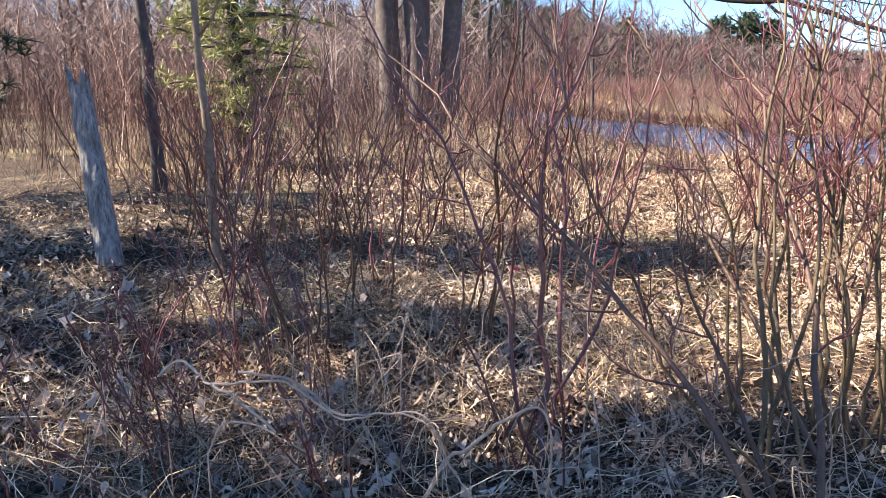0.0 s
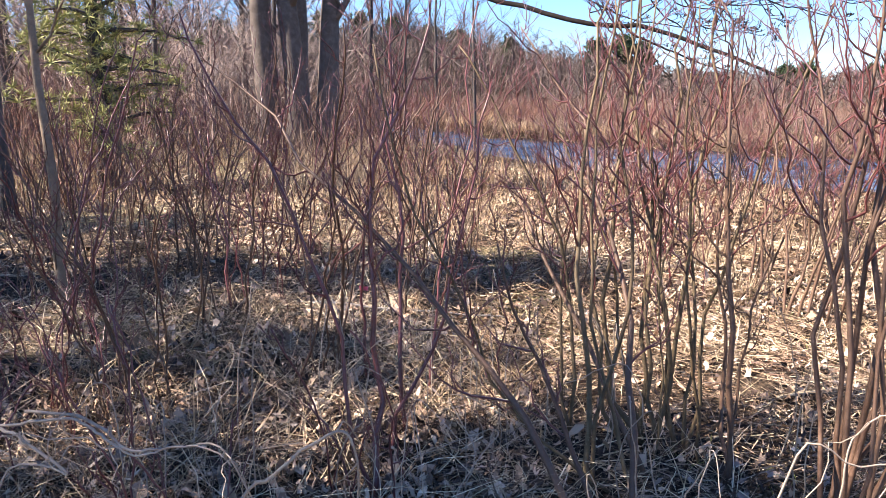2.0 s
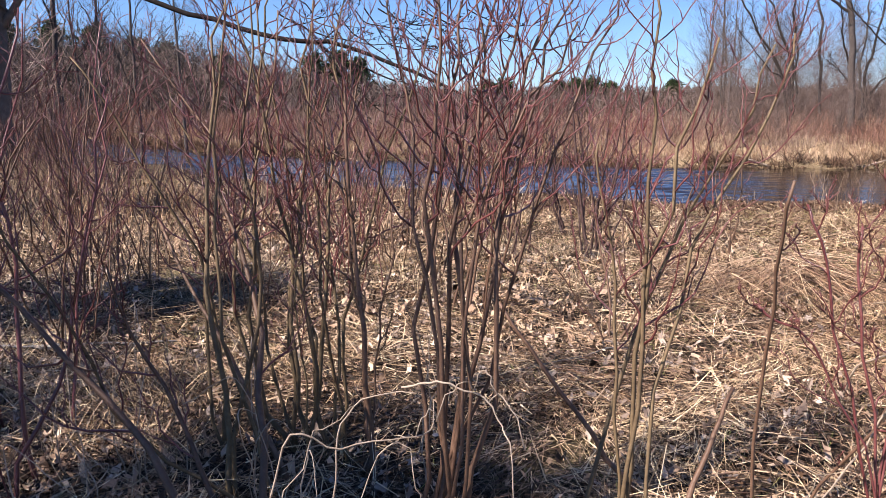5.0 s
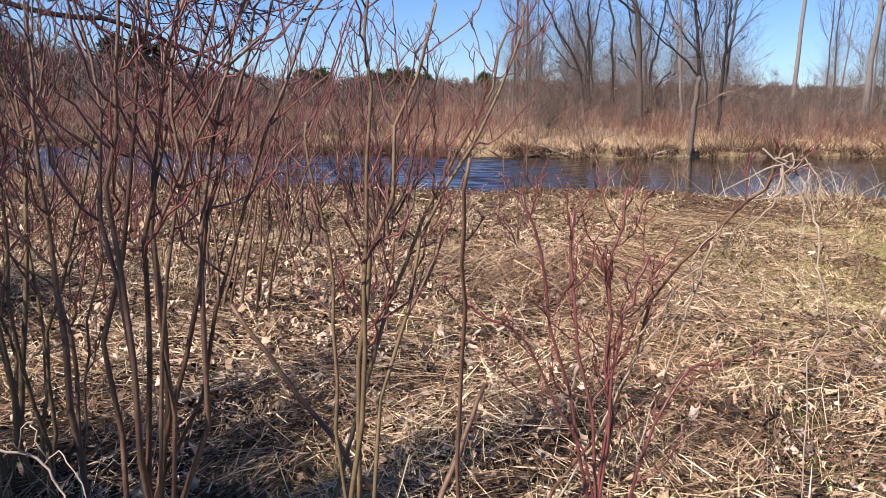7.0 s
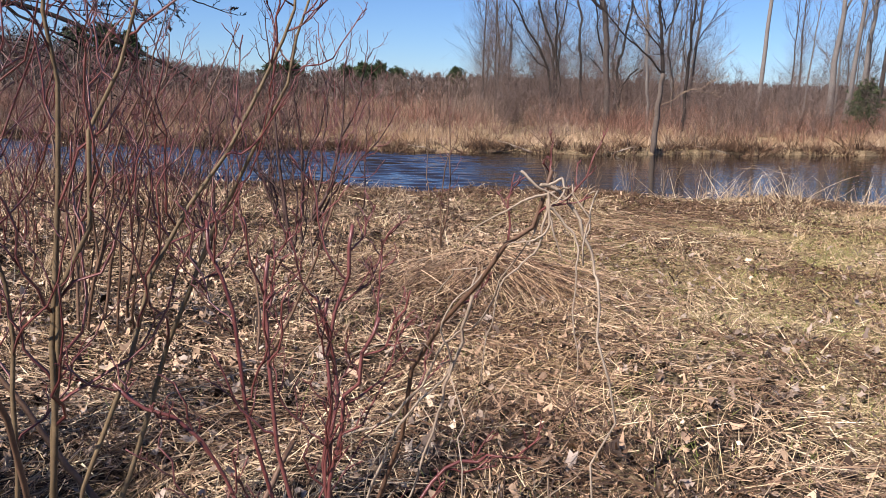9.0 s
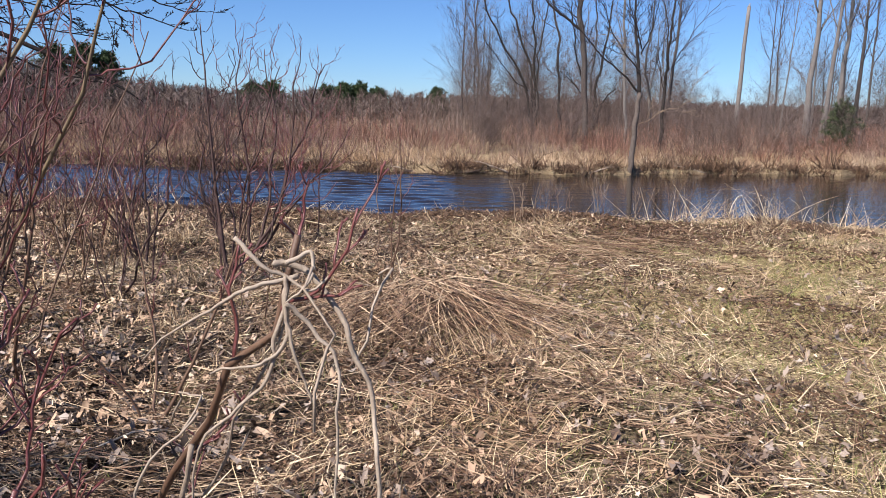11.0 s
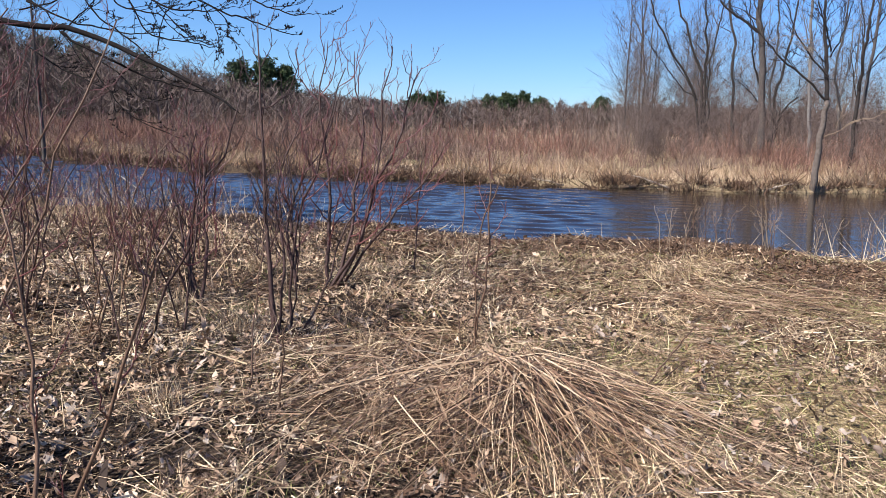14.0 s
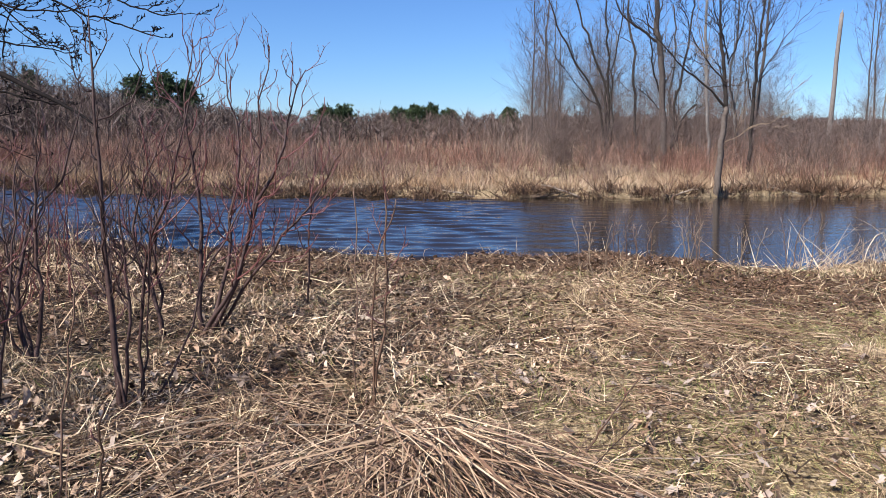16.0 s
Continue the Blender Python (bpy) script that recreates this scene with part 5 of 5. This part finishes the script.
def build_post():
    prng = random.Random(9)
    x, y = -6.09, 3.21
    post = tagged(new("wooden_post"), "grey weathered leaning wooden post with split top", "post")
    post.location = (x, y, land_z(x, y))
    bm = bmesh.new()
    rings = []
    for i in range(15):
        f = i / 14
        c = Vector((-0.38 * f, 0.10 * f, -0.1 + 1.5 * f))
        ring = []
        for k in range(18):
            a = 2 * math.pi * k / 18
            rr = 0.1 * (1 - 0.22 * f) * (1 + 0.1 * math.sin(3 * a + 1) + 0.035 * prng.gauss(0, 1)) * (1.25 if i == 0 else 1)
            top = 0.07 * math.sin(2 * a) + 0.03 * prng.gauss(0, 1) if i == 14 else 0
            ring.append(bm.verts.new(c + Vector((math.cos(a) * rr, math.sin(a) * rr, top))))
        rings.append(ring)
    for a, b in zip(rings, rings[1:]):
        for k in range(18):
            bm.faces.new((a[k], a[(k + 1) % 18], b[(k + 1) % 18], b[k]))
    bm.faces.new(rings[-1])
    me = bpy.data.meshes.new("shaft")
    bm.to_mesh(me)
    bm.free()
    me.materials.append(POST_WOOD)
    new("shaft", me).parent = post
    for k in range(3):
        a = 1.9 * k
        s = Vector((-0.36 + 0.07 * math.cos(a), 0.09 + 0.07 * math.sin(a), 1.33))
        mesh_part("splinter", *tubes([wander(prng, s, s + Vector((-0.03, 0, 0.14)), 0.022, 0.004, 3, 0.1)], 5), OLD_WOOD, post)


build_post()


def build_limb():
    """The long drooping limb of the river tree, with budding side branches."""
    prng = random.Random(31)
    limb = tagged(new("overhanging_limb"), "long drooping bare limb with budding twigs", "tree limb", N)
    limb.location = (-10.8, 14.3, 4.9)
    o = Vector(limb.location)
    line = through_points(prng, [Vector(p) - o for p in ((-10.8, 14.3, 4.9), (-7.6, 13.6, 3.6), (-4.47, 12.64, 2.66), (-2.77, 12.21, 2.36), (-1.5, 11.6, 1.86), (-1.05, 11.4, 1.66), (-0.8, 11.3, 1.5))], 0.052, 0.006, 0.06)
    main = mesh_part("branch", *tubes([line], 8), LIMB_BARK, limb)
    buds = []
    for run, r in [
            (((-3.52, 12.7, 2.49), (-3.11, 12.58, 2.27), (-2.54, 12.46, 2.02), (-1.94, 12.34, 1.83), (-1.39, 12.22, 1.71)), 0.017),
            (((-4.28, 13.0, 3.03), (-3.65, 12.88, 2.71), (-3.06, 12.76, 2.56), (-2.51, 12.64, 2.48), (-2.1, 12.52, 2.48)), 0.011),
            (((-3.2, 12.6, 3.0), (-2.9, 12.48, 2.64), (-2.32, 12.36, 2.25), (-1.97, 12.24, 1.9)), 0.011),
            (((-2.8, 12.9, 3.08), (-2.56, 12.78, 2.75), (-2.32, 12.66, 2.47), (-1.79, 12.54, 2.38), (-1.47, 12.42, 2.31)), 0.011),
            (((-2.49, 12.5, 3.02), (-1.98, 12.38, 2.77), (-1.51, 12.26, 2.72), (-1.15, 12.14, 2.75)), 0.01),
            (((-1.78, 12.4, 2.98), (-1.36, 12.28, 2.76), (-0.94, 12.16, 2.63), (-0.57, 12.04, 2.5), (-0.32, 11.92, 2.43)), 0.01),
            (((-1.05, 12.3, 2.96), (-0.71, 12.18, 2.78), (-0.38, 12.06, 2.68), (-0.09, 11.94, 2.67)), 0.008),
            (((-2.92, 12.8, 3.03), (-2.71, 12.68, 2.82), (-2.18, 12.56, 2.72), (-1.94, 12.44, 2.52), (-1.7, 12.32, 2.35)), 0.009),
            (((-4.06, 12.9, 2.89), (-3.75, 12.78, 2.76), (-3.46, 12.66, 2.43), (-3.18, 12.54, 2.07)), 0.011),
            (((-3.15, 12.5, 2.18), (-2.76, 12.38, 1.75), (-2.45, 12.26, 1.44), (-1.78, 12.14, 1.17)), 0.009),
            (((-2.86, 12.4, 2.1), (-2.58, 12.28, 1.94), (-2.23, 12.16, 1.63), (-1.9, 12.04, 1.65)), 0.008),
            (((-4.12, 12.9, 2.34), (-3.69, 12.78, 2.09), (-3.26, 12.66, 1.92), (-2.73, 12.54, 1.68)), 0.01),
            (((-2.18, 12.5, 2.26), (-2.07, 12.38, 2.59), (-1.84, 12.26, 2.86)), 0.008),
            (((-3.54, 12.8, 2.5), (-3.2, 12.68, 2.74), (-2.88, 12.56, 2.99)), 0.01),
            (((-4.22, 13.0, 2.79), (-3.8, 12.88, 2.85), (-3.35, 12.76, 2.95), (-2.95, 12.64, 3.08)), 0.009),
            (((-1.55, 12.4, 2.81), (-1.37, 12.28, 2.53), (-1.3, 12.16, 2.23)), 0.006),
            (((-1.4, 12.4, 2.77), (-1.21, 12.28, 2.57), (-1.26, 12.16, 2.37)), 0.006),
            (((-2.34, 12.6, 2.99), (-1.95, 12.48, 2.6), (-1.64, 12.36, 2.36)), 0.008),
    ]:
        tw = through_points(prng, [Vector(p) - o for p in run], r * 1.25, 0.0045, 0.1)
        sub = [[(p, max(rad, 0.003)) for p, rad in t] for t in side_twigs(prng, tw, 7, 0.45, 0.45, 0.25, 0.006, 1, 0.25)]
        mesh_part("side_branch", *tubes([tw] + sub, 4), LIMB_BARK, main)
        for s in sub:
            buds += [q for q, _ in s[1:]]
    nb = np.array([tuple(b) for b in buds])
    nr = np.random.default_rng(4)
    dirs = nr.normal(size=nb.shape) * 0.018 + (0, 0, 0.012)
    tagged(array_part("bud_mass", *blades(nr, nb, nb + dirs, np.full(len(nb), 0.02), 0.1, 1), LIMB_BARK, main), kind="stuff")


build_limb()


# ---- dead vines ----
def vine(seed, runs, label, r=0.007, curls=6):
    prng = random.Random(seed)
    ob = tagged(new("dead_vine"), label, "vine", "bleached vines")
    o = Vector(runs[0][0])
    ob.location = o
    for pts in runs:
        line = through_points(prng, [Vector(p) - o for p in pts], r, r * 0.35, 0.14)
        strand = mesh_part("strand", *tubes([line], 6), VINE, ob)
        for k in range(curls):
            q = line[prng.randint(1, len(line) - 2)][0]
            e = q + Vector((prng.gauss(0, 0.1), prng.gauss(0, 0.1), prng.uniform(-0.22, 0.04)))
            mesh_part("tendril", *tubes([wander(prng, q, e, r * 0.4, 0.0012, 8, 0.4, 0.04)], 4), VINE, strand)


vine(1, [((-2.51, 1.14, 0.62), (-2.52, 1.21, 0.64), (-2.38, 1.17, 0.65), (-2.26, 1.13, 0.66), (-2.07, 1.17, 0.7), (-2.0, 1.18, 0.69), (-1.91, 1.17, 0.67), (-1.85, 1.18, 0.65), (-1.76, 1.21, 0.68), (-1.7, 1.25, 0.67), (-1.65, 1.27, 0.63)),
         ((-2.26, 1.13, 0.66), (-2.15, 1.13, 0.63), (-2.07, 1.16, 0.56), (-2.24, 1.11, 0.53), (-2.24, 1.08, 0.02)),
         ((-2.17, 1.14, 0.71), (-2.02, 1.19, 0.7), (-1.86, 1.18, 0.66), (-1.77, 1.25, 0.66), (-1.66, 1.3, 0.6), (-1.58, 1.42, 0.04))], "bleached dead vine arching over shaded straw", 0.0046)
vine(2, [((-1.75, 1.2, 0.02), (-1.69, 1.31, 0.47), (-1.62, 1.41, 0.57), (-1.53, 1.51, 0.64), (-1.48, 1.53, 0.56), (-1.42, 1.6, 0.02))], "bent broken grey stalk in shaded straw", 0.006, 4)
vine(3, [((-0.34, 1.4, 0.98), (-0.27, 1.33, 1.02), (-0.2, 1.33, 1.0), (-0.16, 1.32, 0.95), (-0.14, 1.29, 0.84), (-0.1, 1.36, 0.02)), ((-0.62, 1.3, 0.02), (-0.52, 1.24, 0.88), (-0.42, 1.27, 0.92), (-0.29, 1.32, 0.93), (-0.28, 1.37, 0.97)),
         ((-0.46, 1.36, 0.5), (-0.44, 1.31, 0.84), (-0.41, 1.33, 0.97), (-0.3, 1.33, 1.0))], "curling bleached vine draped over shrub stems", 0.0022, 3)
vine(5, [((1.06, 1.92, 1.31), (1.09, 1.92, 1.3), (1.12, 1.9, 1.25), (1.14, 1.89, 1.19), (1.14, 1.86, 1.09), (1.15, 1.84, 0.6), (1.13, 1.82, 0.02)),
         ((0.74, 2.2, 0.7), (0.76, 2.15, 0.81), (0.87, 2.1, 0.88), (0.96, 2.06, 1.03), (1.0, 2.01, 1.08), (1.07, 1.94, 1.29)),
         ((0.66, 2.22, 0.3), (0.8, 2.12, 0.66), (0.86, 2.08, 0.84), (0.95, 2.03, 0.98), (0.93, 1.99, 1.08), (0.99, 1.98, 1.16)),
         ((0.98, 2.0, 1.12), (0.95, 2.02, 0.98), (0.9, 2.02, 0.8), (0.82, 2.0, 0.5), (0.8, 1.98, 0.02))], "long bleached vine strands trailing to the ground", 0.003, 2)
vine(4, [((1.03, 1.92, 1.33), (1.05, 1.91, 1.31), (1.07, 1.91, 1.3), (1.09, 1.9, 1.29), (1.11, 1.9, 1.31)),
         ((1.08, 1.91, 1.3), (1.04, 1.91, 1.29), (1.01, 1.92, 1.27), (0.95, 1.95, 1.22)),
         ((1.07, 1.9, 1.28), (1.09, 1.9, 1.26), (1.11, 1.89, 1.23), (1.11, 1.88, 1.18), (1.12, 1.88, 1.02)),
         ((1.07, 1.91, 1.3), (1.07, 1.9, 1.27), (1.08, 1.89, 1.23), (1.09, 1.89, 1.2)),
         ((1.07, 1.91, 1.28), (1.07, 1.9, 1.25), (1.05, 1.9, 1.23), (1.01, 1.91, 1.22)),
         ((1.07, 1.91, 1.29), (1.06, 1.9, 1.25), (1.05, 1.9, 1.21), (1.0, 1.9, 1.16), (0.98, 1.92, 1.0)),
         ((1.07, 1.91, 1.31), (1.09, 1.91, 1.32), (1.09, 1.9, 1.3), (1.07, 1.9, 1.28))], "pale knotted tangle of vine on a red branch", 0.0022, 0)
bent_shrub("red_branch", 231, [(0.62, 2.35, 0.9, 2.13, 0.95, 1.08, 1.93, 1.33)], "long leaning red branch hung with dead vines", mat=BROWN_BARK, r=0.006, count=8, twig=0.22, start=0.2, sway=0.16, twig_r=0.0035)


# ---- fallen stalks, sticks and reeds ----
def build_heaps():
    nr = np.random.default_rng(21)
    items = []
    for cx, cy, n, a0, spread, lo, hi, hgt, foot, thick in (
            (2.1, 6.62, 150, -0.8, 0.2, 0.9, 1.75, 0.3, 0.12, 0.009), (2.05, 6.55, 110, -2.1, 0.5, 0.5, 1.35, 0.3, 0.14, 0.009), (2.08, 6.6, 90, -1.25, 0.25, 0.7, 1.6, 0.3, 0.1, 0.008), (2.08, 6.6, 60, -1.52, 0.07, 1.0, 1.8, 0.3, 0.05, 0.008), (2.1, 6.64, 60, -0.25, 0.35, 0.5, 1.2, 0.26, 0.12, 0.008),
            (1.9, 6.4, 520, -1.9, 1.3, 0.12, 0.7, 0.3, 0.34, 0.007), (1.5, 6.4, 420, -2.3, 1.2, 0.12, 0.75, 0.24, 0.38, 0.007), (1.7, 6.5, 60, -2.4, 0.5, 0.6, 1.1, 0.24, 0.3, 0.008), (2.0, 6.75, 240, 0.6, 1.6, 0.2, 0.7, 0.2, 0.26, 0.006),
            (4.15, 9.0, 220, -0.5, 0.5, 0.4, 1.4, 0.16, 0.3, 0.0065), (3.2, 7.1, 70, 0.1, 0.3, 0.4, 1.3, 0.05, 0.26, 0.006), (1.2, 7.4, 200, -1.9, 1.4, 0.3, 0.9, 0.1, 0.26, 0.006),
            (1.9, 4.9, 90, -0.3, 0.6, 0.3, 0.9, 0.05, 0.26, 0.006), (0.9, 5.2, 160, -0.6, 1.5, 0.3, 0.9, 0.08, 0.3, 0.006), (0.2, 4.0, 160, 0.2, 2.0, 0.3, 0.8, 0.08, 0.3, 0.006)):
        x, y = cx + nr.normal(0, foot, n), cy + nr.normal(0, foot * 0.85, n)
        b = on_land(x, y) + np.stack([0 * x, 0 * x, nr.uniform(0.02, hgt, n)], 1)
        a = a0 + nr.normal(0, spread, n)
        ln = nr.uniform(lo, hi, n)
        t = on_land(x + np.cos(a) * ln, y + np.sin(a) * ln) + np.stack([0 * x, 0 * x, nr.uniform(0.01, 0.07, n)], 1)
        items.append(blades(nr, b, t, nr.uniform(0.5, 1.0, n) * thick, 0.07, 4))
    tagged(array_part("fallen_stalks", *join_arrays(items), STALK), "heap of long fallen tan stalks fanning outward", "stalks", kind="stuff")
    # tangled grass at the water's edge
    items = []
    for cx, cy, n, h in ((7.1, 12.0, 110, 0.55), (5.0, 12.7, 16, 0.22), (3.6, 12.9, 16, 0.2), (8.1, 11.7, 100, 0.5), (9.2, 11.2, 80, 0.45), (1.6, 13.4, 20, 0.25), (-0.6, 14.0, 60, 0.5), (-2.4, 14.5, 90, 0.6), (-4.2, 15.3, 90, 0.7)):
        x, y = cx + nr.normal(0, 0.45, n), cy + nr.normal(0, 0.25, n)
        b = on_land(x, y)
        hh = h * nr.uniform(0.3, 1.1, n)
        t = b + np.stack([nr.normal(0.15, 0.8, n) * hh, nr.normal(0, 0.6, n) * hh, hh], 1)
        items.append(blades(nr, b, t, nr.uniform(0.005, 0.011, n), 0.25, 4))
    tagged(array_part("edge_reeds", *join_arrays(items), STRAW), "bent bleached reeds at the water's edge", "reeds", kind="stuff")
    # tall dry grass between the red shrubs
    n = 26000
    x, y = nr.uniform(-16, 0.5, n), nr.uniform(4.8, 17, n)
    dens = np.clip(0.45 + 0.5 * np.sin(x * 0.9 + 1) * np.sin(y * 0.8), 0.05, 1) * np.clip((-x + 1.0) / 3, 0, 1) * np.clip((y - 4.4) / 3, 0.15, 1) * np.where(x > -3.5, 0.3, 1.0)
    ok = (nr.random(n) < dens) & (y < near_edge(x))
    x, y = x[ok], y[ok]
    n = len(x)
    b = on_land(x, y)
    hh = nr.uniform(0.15, 0.75, n)
    t = b + np.stack([nr.normal(0, 0.35, n) * hh, nr.normal(0, 0.35, n) * hh, hh], 1)
    tagged(array_part("tall_dry_grass", *blades(nr, b, t, nr.uniform(0.005, 0.011, n), 0.2), REED), "golden dry grass standing among red shrubs", "grass", kind="stuff")
    # pale grass in the shade by the path
    n = 3600
    x, y = nr.normal(-2.6, 1.2, n), nr.uniform(1.0, 4.0, n)
    ok = x < -0.9 - 0.25 * (y - 1)
    x, y = x[ok], y[ok]
    n = len(x)
    b = on_land(x, y)
    hh = nr.uniform(0.06, 0.32, n)
    t = b + np.stack([nr.normal(0, 1.1, n) * hh, nr.normal(0, 0.75, n) * hh, hh], 1)
    tagged(array_part("shaded_grass", *blades(nr, b, t, nr.uniform(0.0025, 0.0055, n), 0.3, 4), STRAW), "long pale bent grass in the pines' shade", "grass", kind="stuff")
    # brush further along this bank
    n, k = 1500, 14
    x, y = nr.uniform(-48, -8.5, n), nr.uniform(6, 48, n)
    ok = (y < near_edge(x) - 0.5) & (np.hypot(x, y) > 11)
    x, y = x[ok], y[ok]
    n = len(x)
    h = nr.uniform(1.2, 2.6, n)
    b = np.repeat(on_land(x, y), k, 0) + nr.normal(0, 0.14, (n * k, 3)) * (1, 1, 0)
    hh = np.repeat(h, k) * nr.uniform(0.55, 1.05, n * k)
    t = b + np.stack([nr.normal(0, 0.25, n * k) * hh, nr.normal(0, 0.25, n * k) * hh, hh], 1)
    wd = 0.012 * nr.uniform(0.7, 1.4, n * k)
    p = b + (t - b) * nr.uniform(0.35, 0.9, (n * k, 1))
    e = p + (nr.normal(0, 0.3, (n * k, 3)) + (0, 0, 0.5)) * hh[:, None] * 0.4
    tagged(array_part("marsh_brush", *join_arrays([blades(nr, b, t, wd, 0.1), blades(nr, p, e, wd * 0.7, 0.1, 1)]), THICKET), "red-brown leafless brush along the marsh", "brush", kind="stuff")


build_heaps()


def loose_stick(seed, a, b, r, label, mat=OLD_WOOD):
    prng = random.Random(seed)
    za, zb = land_z(a[0], a[1]) + r + a[2], land_z(b[0], b[1]) + r + b[2]
    o = Vector((a[0], a[1], za))
    line = wander(prng, (0, 0, 0), Vector((b[0], b[1], zb)) - o, r, r * 0.6, 9, 0.06)
    ob = mesh_part("fallen_stick", *tubes([line], 7), mat)
    ob.location = o
    tagged(ob, label, "stick", "fallen sticks")


loose_stick(1, (1.87, 7.48, 0.02), (2.15, 7.18, 0.02), 0.018, "short pale broken stick lying on straw", PALE_BARK)
loose_stick(2, (1.72, 9.3, 0.01), (2.02, 9.2, 0.01), 0.035, "pale flat piece of rotten wood", PALE_BARK)
loose_stick(3, (2.29, 6.62, 0.05), (3.67, 6.74, 0.04), 0.005, "long thin pale stalk lying over grass", VINE)
loose_stick(4, (0.1, 2.45, 0.02), (1.5, 2.7, 0.06), 0.013, "pale fallen branch lying under the red shrub", PALE_BARK)
loose_stick(5, (0.34, 2.86, 0.0), (-0.22, 3.08, 0.72), 0.012, "leaning broken grey branch", BROWN_BARK)
loose_stick(6, (0.4, 2.6, 0.02), (0.66, 2.95, 0.42), 0.013, "broken grey stick propped in shrubs", BROWN_BARK)
loose_stick(7, (-1.0, 2.75, 0.02), (-1.75, 3.35, 0.95), 0.012, "grey dead branch leaning through shrubs", BROWN_BARK)
loose_stick(8, (-0.6, 3.9, 0.02), (0.5, 4.6, 0.03), 0.008, "thin fallen dead stick on leaves")
loose_stick(9, (-3.6, 4.1, 0.02), (-2.2, 4.6, 0.03), 0.01, "thin fallen dead stick on leaves")


for i, (x, y, h) in enumerate([(5.04, 10.78, 0.8), (4.27, 11.66, 0.55), (4.6, 11.9, 0.6), (5.83, 11.37, 0.6), (4.9, 12.2, 0.5), (5.4, 12.0, 0.55), (6.5, 11.6, 0.7)]):
    stems = []
    for k in range(3 + i % 3):
        ox, oy, a = x + rng.gauss(0, 0.1), y + rng.gauss(0, 0.06), rng.uniform(0, 6.28)
        hh = h * rng.uniform(0.6, 1.1)
        stems.append((ox, oy, ox + math.cos(a) * 0.06, oy + math.sin(a) * 0.06, hh * 0.5, ox + math.cos(a) * 0.3 * hh, oy + math.sin(a) * 0.3 * hh, hh))
    bent_shrub("waterside_stalks", 370 + i, stems, "broken brown stalks standing at the water's edge", mat=BROWN_BARK if i % 2 == 0 else TAN_BARK, twig_mat=TAN_BARK, r=0.009, count=3, twig=0.3, depth=0, group="waterside stalks")


def tussock(seed, x, y, n, h):
    """A tight tuft of bleached grass whose blades bow outward."""
    nr = np.random.default_rng(seed)
    a, s = nr.uniform(0, 6.28, n), nr.uniform(0.05, 1.0, n)
    b = np.stack([nr.normal(0, 0.05, n), nr.normal(0, 0.05, n), np.full(n, -0.02)], 1)
    t = b + np.stack([np.cos(a) * s * h * 1.2, np.sin(a) * s * h * 1.2, h * (1.15 - s) * nr.uniform(0.5, 1.1, n)], 1)
    ob = array_part("grass_tussock", *blades(nr, b, t, nr.uniform(0.003, 0.007, n), 0.3, 4), STRAW)
    ob.location = (x, y, land_z(x, y))
    tagged(ob, "pale bleached grass tussock bowed over leaf litter", "grass tussock", "grass tussocks")


for i, (x, y, h) in enumerate([(1.14, 7.37, 0.24), (-0.49, 8.43, 0.24), (3.67, 10.06, 0.26), (0.3, 6.2, 0.2), (-0.9, 6.0, 0.22), (1.0, 9.6, 0.22), (-0.2, 9.9, 0.24), (5.2, 8.3, 0.16), (3.3, 8.2, 0.14), (6.9, 11.5, 0.4), (7.3, 11.4, 0.5), (7.9, 11.2, 0.45), (4.4, 7.4, 0.14), (3.9, 6.3, 0.12), (-1.4, 7.2, 0.22), (0.2, 7.7, 0.2)]):
    tussock(600 + i, x, y, 190 if h < 0.3 else 70, h)


def hanging_strand(seed, x, y, h):
    """A dead grass stem, bent over at the top and trailing to the ground."""
    prng = random.Random(seed)
    z = land_z(x, y)
    pts = [Vector((0, 0, -0.02)), Vector((prng.gauss(0, 0.03), prng.gauss(0, 0.03), h * 0.55)), Vector((prng.gauss(0, 0.05), prng.gauss(0, 0.05), h)), Vector((prng.gauss(0, 0.12), prng.gauss(0, 0.12), h * 0.8))]
    ob = mesh_part("dead_grass_stem", *tubes([through_points(prng, pts, 0.003, 0.0014, 0.1)], 4), VINE)
    ob.location = (x, y, z)
    tagged(ob, "pale dead grass stem hanging in shrubs", "grass stem", "dead grass stems")


for i in range(46):
    hanging_strand(650 + i, rng.uniform(-2.6, -0.4), rng.uniform(1.5, 3.2), rng.uniform(0.3, 0.75))


def build_flag():
    bm = bmesh.new()
    grid = [[bm.verts.new((0.011 * i, 0.006 * math.sin(i * 1.7 + j), -0.011 * j)) for i in range(6)] for j in range(3)]
    for j in range(2):
        for i in range(5):
            bm.faces.new((grid[j][i], grid[j][i + 1], grid[j + 1][i + 1], grid[j + 1][i]))
    bmesh.ops.solidify(bm, geom=bm.faces[:], thickness=0.002)
    me = bpy.data.meshes.new("marker_tape")
    bm.to_mesh(me)
    bm.free()
    me.materials.append(PINK)
    ob = new("marker_tape", me)
    ob.location = (-2.63, 3.33, 0.47)
    tagged(ob, "small pink marker tape tied on a twig", "tape")


build_flag()
